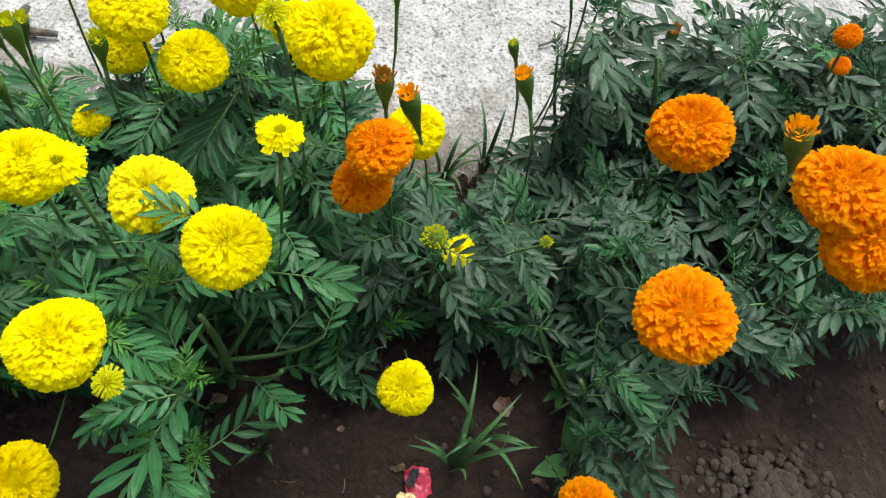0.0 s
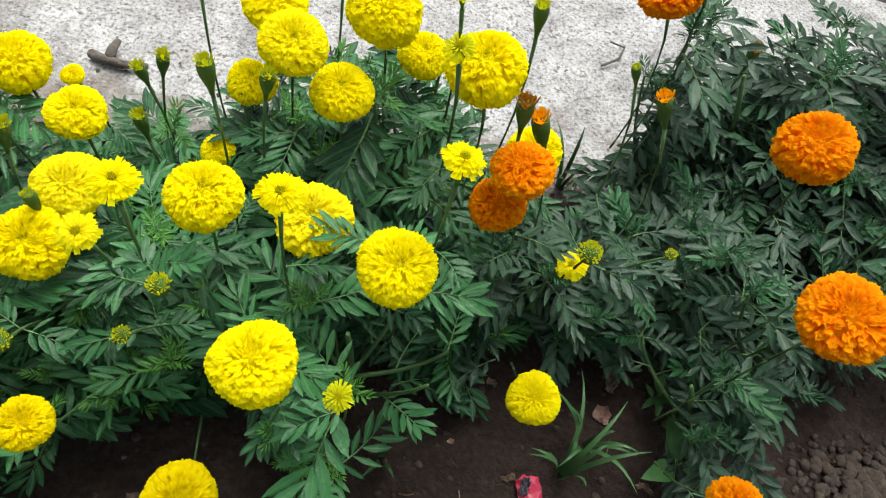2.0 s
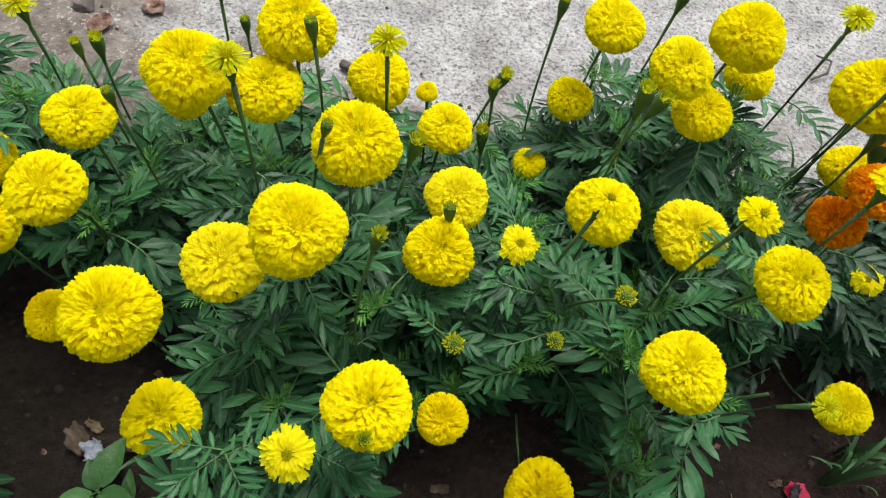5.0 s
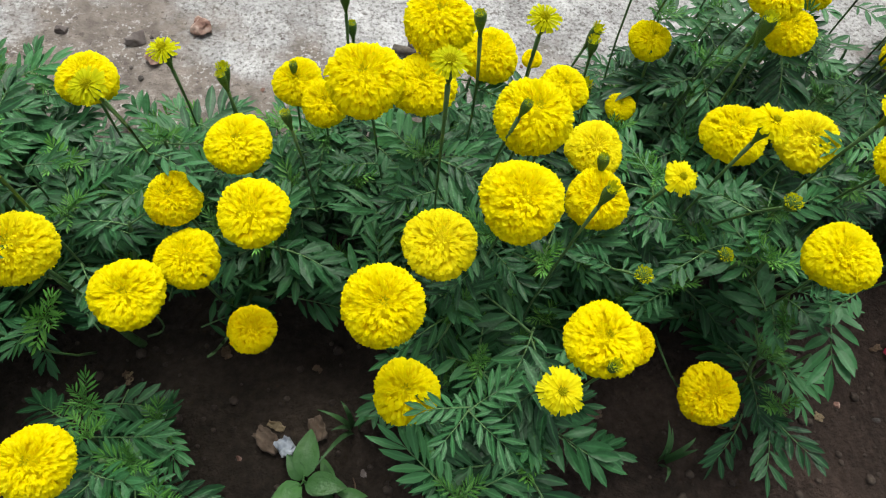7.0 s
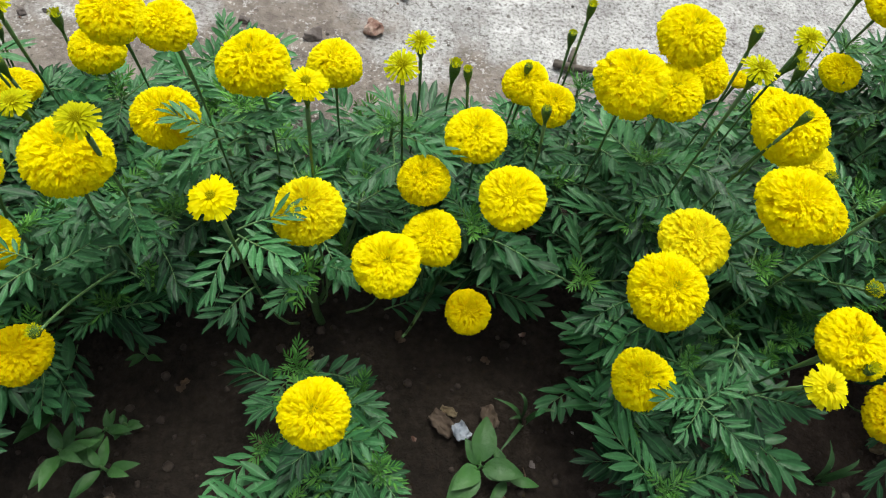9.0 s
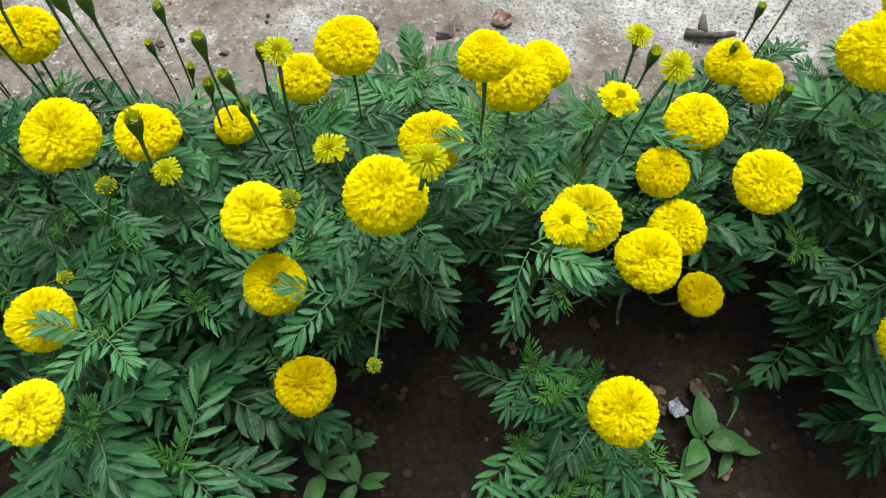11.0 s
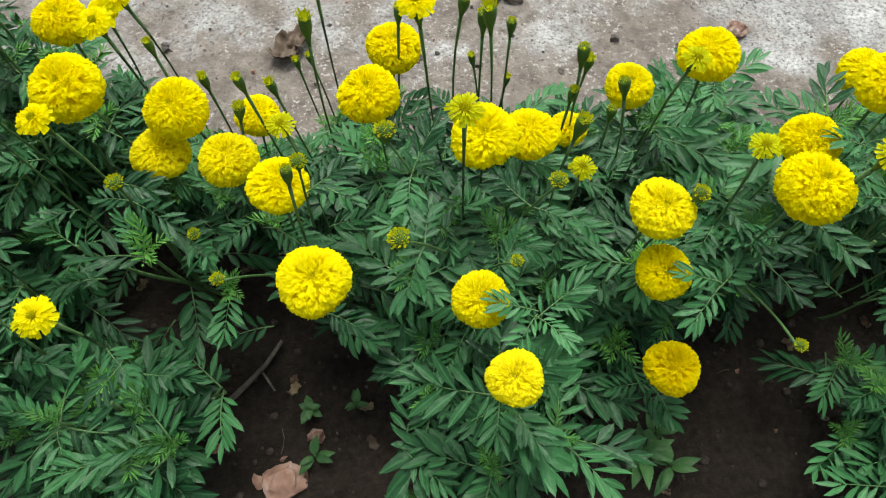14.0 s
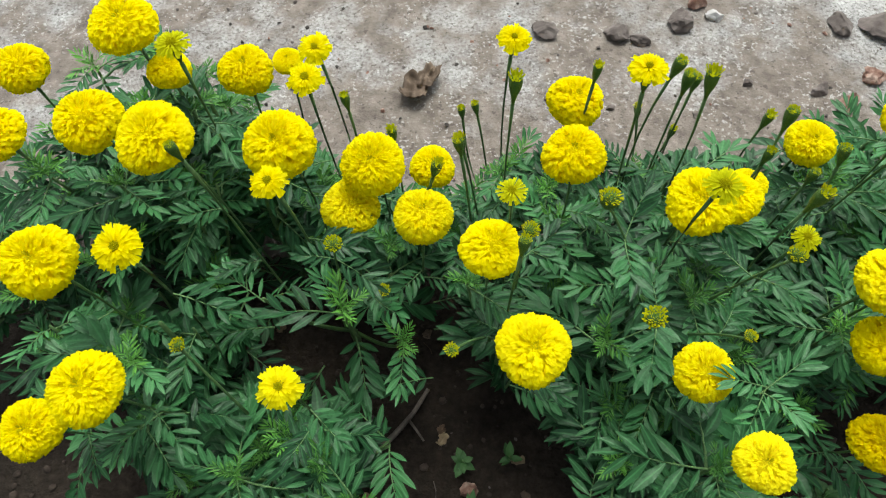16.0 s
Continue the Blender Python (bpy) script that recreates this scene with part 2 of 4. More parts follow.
def bend(a, b, c, n=7):
    """Points of a curve from a to c, drawn towards b."""
    return [a * (1 - t) ** 2 + b * (2 * t * (1 - t)) + c * t * t for t in (i / (n - 1) for i in range(n))]


def turned(points, sides=12):
    """A body turned about z from rows of (radius, height)."""
    verts = [Vector((r * math.cos(math.tau * k / sides), r * math.sin(math.tau * k / sides), z)) for r, z in points for k in range(sides)]
    faces = [(i * sides + k, i * sides + (k + 1) % sides, (i + 1) * sides + (k + 1) % sides, (i + 1) * sides + k)
             for i in range(len(points) - 1) for k in range(sides)]
    faces.append(tuple(range(sides))[::-1])
    faces.append(tuple((len(points) - 1) * sides + k for k in range(sides)))
    return verts, faces


# ---- leaves: a feather of toothed leaflets along a midrib, one unit long ----
RACHIS = 24  # vertices of a leaf's stalk, which come first in its mesh
VEIN = [1.0] + [0.0, 1.0, 0.0] * 4 + [1.0]


def leaf_shape(seed, slim=1.0, pairs=5):
    rng = random.Random(seed)
    droop, side = rng.uniform(0.06, 0.42), rng.uniform(-0.16, 0.16)
    spine = lambda t: Vector((side * t * t, t * 0.8, 0.16 * t - droop * t * t))
    pieces = [tube([spine(i / 5) for i in range(6)], [0.016 * (1 - 0.14 * i) for i in range(6)], 4, False)]

    def leaflet(t, yaw, length, width, lift):
        root = spine(t)
        along = Vector((math.sin(yaw), math.cos(yaw), lift)).normalized()
        across = Vector((along.y, -along.x, 0)).normalized()
        up = across.cross(along).normalized()
        roll = rng.uniform(-0.5, 0.5)
        across, up = across * math.cos(roll) + up * math.sin(roll), up * math.cos(roll) - across * math.sin(roll)
        sag, fold, hook = rng.uniform(-0.05, 0.3) * length, rng.uniform(0.1, 0.5), rng.uniform(-0.1, 0.16) * length * (1 if yaw < 0 else -1)
        verts = [root]
        for k, (s, w) in enumerate(((0.12, 0.3), (0.33, 0.85), (0.56, 1.0), (0.79, 0.6))):
            mid = root + along * (s * length) + across * (hook * s * s) - Vector((0, 0, sag * s * s))
            half = width * w * 0.5
            tooth = along * (length * (0.05 if k % 2 else -0.03))
            verts += [mid + across * half + up * fold * half + tooth, mid, mid - across * half + up * fold * half + tooth]
        verts.append(root + along * length + across * hook - Vector((0, 0, sag)))
        faces = [(0, 1, 2), (0, 2, 3), (10, 13, 11), (11, 13, 12)]
        for k in (1, 4, 7):
            faces += [(k, k + 3, k + 4, k + 1), (k + 1, k + 4, k + 5, k + 2)]
        return verts, faces

    for p in range(pairs):
        q = p / (pairs - 1)
        t = 0.16 + 0.72 * q
        size = (0.24 + 0.21 * math.sin(math.pi * (0.12 + 0.62 * q))) * rng.uniform(0.88, 1.1)
        for s in (-1, 1):
            pieces.append(leaflet(t + rng.uniform(-0.03, 0.03), s * rng.uniform(0.85, 1.1) * (1 - 0.45 * q),
                                  size * rng.uniform(0.85, 1.1), size * 0.3 * slim * rng.uniform(0.85, 1.15), rng.uniform(-0.1, 0.3)))
    pieces.append(leaflet(0.97, rng.uniform(-0.2, 0.2), 0.36, 0.36 * 0.29 * slim, rng.uniform(-0.1, 0.1)))
    return joined(*pieces)


def veins(verts):
    return ("vein", [0.0] * RACHIS + VEIN * ((len(verts) - RACHIS) // len(VEIN)))


def leaf_mesh(seed, mat, slim=1.0, pairs=6):
    v, f = leaf_shape(seed, slim, pairs)
    return mesh_of("leaf", v, f, [mat, RIB], [1] * 20 + [0] * (len(f) - 20), marks=veins(v))


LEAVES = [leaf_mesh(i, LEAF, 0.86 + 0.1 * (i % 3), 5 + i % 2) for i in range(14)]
FRESH_LIT_LEAVES = [leaf_mesh(80 + i, FRESH_LIT, 0.74 + 0.09 * (i % 3), 5 + i % 2) for i in range(10)]
DUSTY_LEAVES = [leaf_mesh(20 + i, DUSTY, 0.86 + 0.12 * (i % 3), 4 + i % 2) for i in range(10)]


def tuft_mesh(seed, mat):
    """The young leaves at a shoot's tip, standing close round it."""
    rng = random.Random(seed)
    verts, faces, vein = [], [], []
    for k in range(8):
        src = rng.choice(YOUNG_SHAPES)
        m = Euler((rng.uniform(0.25, 1.2), rng.uniform(-0.3, 0.3), k * 2.39996)).to_matrix() * (1.0 - 0.08 * k)
        o = len(verts)
        verts += [m @ q for q in src[0]]
        faces += [tuple(i + o for i in q) for q in src[1]]
        vein += veins(src[0])[1]
    return mesh_of("shoot_tip", verts, faces, [mat], marks=("vein", vein))


YOUNG_SHAPES = [leaf_shape(40 + i, 0.7, 5) for i in range(4)]
TUFTS = [tuft_mesh(60 + i, YOUNG) for i in range(5)]
DUSTY_TUFTS = [tuft_mesh(70 + i, LEAF) for i in range(3)]


# ---- flower heads: ruffled petals set in a spiral over a dome, one unit in radius ----
def head_mesh(seed, mat, count=400, dimple=0.0, ruffle=1.0, broad=1.0):
    """Each petal rises from the core and turns its frilled lip outwards, the outer ones further."""
    rng = random.Random(seed)
    lump = rng.uniform(0.3, 1.0)
    core = [(0.5, -0.3), (0.7, -0.2), (0.76, 0.0), (0.68, 0.24), (0.46, 0.42), (0.16, 0.5 - 0.36 * dimple)]
    verts, faces = turned(core, 14)
    slots, lip = [0] * len(faces), [0.0] * len(verts)
    for i in range(count):
        polar = math.acos(1 - (i + 0.5) / count * 1.38)
        turn = i * 2.39996 + rng.uniform(-0.3, 0.3)
        rim, far = math.sin(polar), polar / 1.96
        out = Vector((math.cos(turn), math.sin(turn), 0))
        n = (out * rim + Vector((0, 0, math.cos(polar)))).normalized()
        around = Vector((-math.sin(turn), math.cos(turn), 0))
        over = around.cross(n).normalized()
        if over.dot(out * math.cos(polar) - Vector((0, 0, rim))) < 0:
            over = -over
        twist = rng.uniform(-0.55, 0.55)
        around, over = around * math.cos(twist) + over * math.sin(twist), over * math.cos(twist) - around * math.sin(twist)
        tall = 1.01 + rng.uniform(-0.045, 0.04) + 0.05 * math.sin(turn * 3 + seed) * rim * lump - dimple * 0.4 * max(0, 1 - polar / 0.5)
        wide = (0.05 + 0.068 * far) * rng.uniform(0.8, 1.2) * broad
        bow = 0.25 + 0.75 * far + rng.uniform(-0.3, 0.35)
        reach = (0.12 + 0.08 * far) * rng.uniform(0.85, 1.2) * broad ** 0.5
        phase, waves = rng.uniform(0, math.tau), rng.uniform(1.6, 2.4)
        base = len(verts)
        foot = n * (tall * 0.9 - reach * (0.35 + 0.5 * math.cos(bow)))
        for r, (along, w) in enumerate(((-0.5, 0.45), (0.0, 0.75), (0.6, 1.0), (1.0, 0.92))):
            a = bow * max(0, along) ** 0.7
            mid = foot + (n * math.cos(a) + over * math.sin(a)) * (reach * along)
            face = over * math.cos(a) - n * math.sin(a)
            for c in range(5):
                u = (c - 2) / 2
                frill = math.sin(phase + u * waves * 2) * 0.032 * ruffle * (0.0, 0.25, 0.7, 1.1)[r]
                short = (-0.035 * u * u + 0.014 * math.sin(phase * 3 + c * 2.2)) * (r == 3) * broad
                p = mid + around * (u * wide * w) + face * (frill - 0.02 * u * u) + (n * math.cos(a) + over * math.sin(a)) * short
                verts.append(Vector((p.x * 1.05, p.y * 1.05, p.z * 0.8)))
                lip.append((0.0, 0.35, 0.8, 1.0)[r])
        for r in range(3):
            for c in range(4):
                a = base + r * 5 + c
                faces.append((a, a + 1, a + 6, a + 5))
                slots.append(1 if dimple > 0.4 and i < 5 else 0)
    return mesh_of("flower_head", verts, faces, [mat, EYE if mat is YELLOW else mat], slots, marks=("lip", lip))


def florets(verts, faces, slots, lip, count, spread_):
    """The closed green florets of a young flower's eye."""
    for i in range(count):
        rr, turn = spread_ * math.sqrt((i + 0.5) / count), i * 2.39996
        c = Vector((rr * math.cos(turn), rr * math.sin(turn), 0.16 + 0.12 * (1 - rr / 0.4)))
        v, f = turned([(0.028, -0.06), (0.036, 0.06), (0.012, 0.1)], 5)
        tip = Matrix.Translation(c) @ Matrix.Rotation(rr * 1.6, 4, Vector((-math.sin(turn), math.cos(turn), 0)))
        o = len(verts)
        verts += [tip @ q for q in v]
        faces += [tuple(k + o for k in q) for q in f]
        slots += [1] * len(f)
        lip += [0.0, 0.0, 0.0, 0.0, 0.0, 0.5, 0.5, 0.5, 0.5, 0.5, 1.0, 1.0, 1.0, 1.0, 1.0]


def rays_mesh(seed, petals, rings, eye):
    """A half-open flower: rings of (count, length, half width, rise), petals notched at their ends, round a green eye."""
    rng = random.Random(seed)
    verts, faces = turned([(0.2, -0.2), (0.36, -0.05), (0.36, 0.08), (0.25, 0.18), (0.1, 0.22)], 12)
    slots, lip = [1] * len(faces), [0.0] * len(verts)
    for k, (count, long_, half, up) in enumerate(rings):
        for i in range(count):
            turn = math.tau * (i + 0.5 * (k % 2)) / count + rng.uniform(-0.09, 0.09)
            out, side = Vector((math.cos(turn), math.sin(turn), 0)), Vector((-math.sin(turn), math.cos(turn), 0))
            length, rise = long_ * rng.uniform(0.86, 1.08), up + rng.uniform(-0.06, 0.06)
            twist = rng.uniform(-0.35, 0.35)
            base = len(verts)
            for r, (s, w) in enumerate(((0.25, 0.4), (0.62, 0.75), (0.88, 1.0), (1.0, 0.9))):
                mid = out * (length * s) + Vector((0, 0, 0.05 + rise * s - 0.18 * s * s))
                edge = side * (half * w) + Vector((0, 0, half * w * twist))
                cup = Vector((0, 0, half * w * 0.55))
                notch = out * (0.05 * (r == 3))
                verts += [mid - edge + cup, mid - notch, mid + edge + cup]
                lip += [(0.0, 0.5, 0.9, 1.0)[r]] * 3
            for r in range(3):
                for c in range(2):
                    a = base + r * 3 + c
                    faces.append((a, a + 1, a + 4, a + 3))
                    slots.append(0)
    florets(verts, faces, slots, lip, int(60 * (eye / 0.27) ** 2), eye)
    return mesh_of("half_open_flower", verts, faces, [petals, EYE], slots, marks=("lip", lip))


HEADS = [head_mesh(100 + i, YELLOW, 580 + 40 * (i % 4), (0.15, 0.8, 0.5)[i % 3], 0.9 + 0.2 * (i % 3), 0.84 + 0.1 * (i % 2)) for i in range(8)]
GOLD_HEADS = [head_mesh(120 + i, GOLD, 560, 0.6, 1.1, 0.85) for i in range(2)]
ORANGE_HEADS = [head_mesh(130 + i, ORANGE, 400 + 30 * i, (0.3, 0.8, 0.1)[i], 1.6, 1.12) for i in range(3)]
DENSE = ((24, 1.0, 0.125, 0.0), (22, 0.86, 0.115, 0.16), (18, 0.68, 0.1, 0.34), (13, 0.5, 0.08, 0.5))
STAR = ((21, 1.0, 0.1, 0.05), (17, 0.82, 0.085, 0.28), (12, 0.58, 0.07, 0.5))
RAYS = [rays_mesh(150 + i, YELLOW, DENSE, 0.2 - 0.03 * i) for i in range(3)]
STARS = [rays_mesh(155 + i, LIME, STAR, 0.27) for i in range(3)]


def cup_mesh(mat, scale=1.0):
    """The ribbed green cup below a head."""
    v, f = turned([(0.08, -0.95), (0.12, -0.82), (0.24, -0.6), (0.34, -0.38), (0.36, -0.2), (0.33, -0.1)], 12)
    for k, q in enumerate(v):
        s = 1 + 0.08 * (k % 2)
        q.x, q.y = q.x * s * scale, q.y * s * scale
    return mesh_of("calyx", v, f, [mat])


def goblet_mesh(seed, tip, lip):
    """A closed bud: a long ribbed cup with the first petals at its mouth; its mouth is one unit wide."""
    v, f = turned([(0.11, -2.6), (0.17, -2.1), (0.24, -1.7), (0.35, -1.3), (0.45, -0.85), (0.49, -0.4), (0.48, -0.08), (0.42, 0.0)], 12)
    for k, q in enumerate(v):
        s = 1 + 0.07 * (k % 2)
        q.x, q.y = q.x * s, q.y * s
    slots = [0] * len(f)
    rng = random.Random(seed)
    for i in range(34):
        turn, rr = i * 2.39996, 0.44 * math.sqrt((i + 0.5) / 34)
        out, side = Vector((math.cos(turn), math.sin(turn), 0)), Vector((-math.sin(turn), math.cos(turn), 0))
        o = len(v)
        high, spread_ = rng.uniform(0.1, 0.26) * lip, 1.1 + 0.22 * lip
        v += [out * rr * 0.9 - side * 0.08 + Vector((0, 0, -0.1)), out * rr * 0.9 + side * 0.08 + Vector((0, 0, -0.1)),
              out * (rr * spread_) + side * 0.09 + Vector((0, 0, high)), out * (rr * spread_) - side * 0.09 + Vector((0, 0, high))]
        f.append((o, o + 1, o + 2, o + 3))
        slots.append(1)
    return mesh_of("bud", v, f, [CALYX, tip], slots, marks=("lip", [0.0] * (len(v) - 136) + [0.1, 0.1, 1.0, 1.0] * 34))


def ball_bud_mesh(seed):
    """A round bud: green scales at its sides, folded lime petals crowding out at the top."""
    v, f = turned([(0.12, -0.7), (0.3, -0.5), (0.47, -0.14), (0.47, 0.14), (0.36, 0.3), (0.14, 0.36)], 12)
    for k, q in enumerate(v):
        q.x, q.y = q.x * (1 + 0.08 * (k % 2)), q.y * (1 + 0.08 * (k % 2))
    slots = [0] * len(f)
    rng = random.Random(seed)
    for i in range(80):
        polar, turn = math.acos(1 - (i + 0.5) / 80 * 0.75), i * 2.39996 + rng.uniform(-0.2, 0.2)
        n = Vector((math.sin(polar) * math.cos(turn), math.sin(polar) * math.sin(turn), math.cos(polar) * 0.8))
        a = Vector((-math.sin(turn), math.cos(turn), rng.uniform(-0.9, 0.9))) * 0.045
        o = len(v)
        top = n * (0.62 + rng.uniform(-0.05, 0.07)) + Vector((rng.uniform(-0.03, 0.03), rng.uniform(-0.03, 0.03), 0.02))
        v += [n * 0.4 - a, n * 0.4 + a, top + a * 1.2, top - a * 1.2]
        f.append((o, o + 1, o + 2, o + 3))
        slots.append(1)
    return mesh_of("bud", v, f, [CALYX, TIP], slots, marks=("lip", [0.0] * (len(v) - 320) + [0.2, 0.2, 1.0, 1.0] * 80))


def long_cup_mesh():
    """The long tapered cup of a flower that has only half opened."""
    v, f = turned([(0.07, -1.75), (0.1, -1.5), (0.16, -1.2), (0.26, -0.85), (0.36, -0.5), (0.41, -0.2), (0.36, -0.06)], 12)
    for k, q in enumerate(v):
        q.x, q.y = q.x * (1 + 0.08 * (k % 2)), q.y * (1 + 0.08 * (k % 2))
    return mesh_of("calyx", v, f, [CALYX])


CUP, LONG_CUP = cup_mesh(CALYX), long_cup_mesh()
GOBLETS = [goblet_mesh(170 + i, TIP, 0.7 + 0.7 * i) for i in range(3)]
ORANGE_BUDS = [goblet_mesh(180, ORANGE, 1.7)]
DRY_BUDS = [goblet_mesh(181, WITHERED, 2.0)]
BALLS = [ball_bud_mesh(190 + i) for i in range(2)]

# spots where the earth lies bare between the plants
BARE = [(-0.25, 0.44), (-0.2, 0.33), (-0.04, 0.37), (0.04, 0.42), (0.0, 0.52), (0.15, 0.48), (0.2, 0.37),
        (-0.6, 0.3), (-0.5, 0.35), (-0.42, 0.38), (-0.42, 0.28), (-1.13, 0.39), (-1.02, 0.43), (-1.14, 0.31), (-0.99, 0.45),
        (-1.02, 0.36), (-0.98, 0.25), (-1.56, 0.41), (-1.52, 0.34), (-1.56, 0.26),
        (-2.22, 0.53), (-2.18, 0.46), (-2.24, 0.38), (-2.12, 0.33), (-1.5, 0.38), (-2.22, 0.66),
        (-2.12, 0.48), (-2.9, 0.58), (-2.83, 0.5), (-2.95, 0.52), (0.66, 0.38), (0.8, 0.42), (0.6, 0.44), (0.7, 0.5), (0.86, 0.5),
        (-1.1, 0.49), (-2.35, 0.7), (-2.46, 0.72),
        (-0.44, 0.28), (-0.21, 0.21), (0.5, 0.39), (0.47, 0.46), (0.55, 0.45), (-1.3, 0.5), (-1.22, 0.51), (-1.38, 0.5), (-0.09, 0.33), (0.19, 0.46), (-2.5, 0.76), (-2.42, 0.7)]

# deep gaps between the front and the back row, where only old leaves hang low
DEEP = [(-2.66, 0.88), (-2.6, 0.84), (-2.54, 0.87), (-2.84, 0.87), (-2.43, 0.77), (-2.47, 0.81), (-0.15, 0.6), (-0.03, 0.56), (-0.7, 0.53), (-0.19, 0.49), (-0.19, 0.42), (-0.13, 0.54), (0.02, 0.6), (0.2, 0.6), (0.25, 0.69)]


def is_deep(x, y, z, reach=0.045):
    seen = y * 1.12 / (1.12 - min(z, 0.7))
    return any((x - a) ** 2 + (seen - b) ** 2 < reach * reach for a, b in DEEP)


def is_bare(x, y, z=0.0, reach=0.05):
    """Whether a leaf here would hang over a bare spot, straight or as seen from the path beside the bed."""
    seen = y * 1.12 / (1.12 - min(z, 0.7))
    return any((x - a) ** 2 + (y - b) ** 2 < reach * reach or (x - a) ** 2 + (seen - b) ** 2 < reach * reach for a, b in BARE)


KINDS = {
    "Y": (HEADS, CUP, "full yellow flower with ruffled petals"), "O": (ORANGE_HEADS, CUP, "full orange flower with ruffled petals"),
    "H": (RAYS, LONG_CUP, "half-open yellow flower with a green eye"), "B": (BALLS, None, "round yellow-green bud"),
    "C": (GOBLETS, None, "closed green bud with a yellow tip"), "P": (ORANGE_BUDS, None, "green bud opening orange"),
    "D": (DRY_BUDS, None, "withered brown bud")}
NAMES = {"Y": "flower_head", "O": "flower_head", "H": "half_open_flower", "B": "bud", "C": "bud", "P": "bud", "D": "withered_bud"}
BED = []


def marigold(x, y, radius, height, flowers, shoots=9, dusty=False, label=""):
    """Notes one plant of the bed; flowers are rows of kind, place and width in cm."""
    BED.append((x, y, radius, height, flowers, shoots, dusty, label))


def in_bloom(p):
    """Whether a leaf at p would stand in the way of a flower, which holds itself clear of the leaves."""
    toward = Vector((0, -0.5, 0.866))
    for head, r in BLOOMS:
        d = p - head
        a = d.dot(toward)
        if -0.3 * r < a < 0.16 and (d - toward * a).length < r * 1.12:
            return True
    return False


def back_height(x, y):
    """How high the leaves reach towards the concrete: low, but for a few taller bushes."""
    if x > 0.05:
        return 0.6 if x > 0.25 else 0.03 + (1.0 - y) * 1.05
    bush = sum(h * math.exp(-((x - c) / 0.11) ** 2) for c, h in ((-0.4, 0.13), (-0.24, 0.19), (-0.12, 0.1), (-0.82, 0.15), (-1.45, 0.33), (-1.62, 0.2), (-1.98, 0.15), (-2.5, 0.42), (-2.68, 0.5), (-2.9, 0.45)))
    return 0.04 + (1.0 - y) * 1.3 + bush


def sway(x):
    """How far the plants at the orange end of the bed lean aside for each metre of height."""
    s = min(1, max(0, (x + 0.3) / 0.4))
    return -0.25 * s * s * (3 - 2 * s)


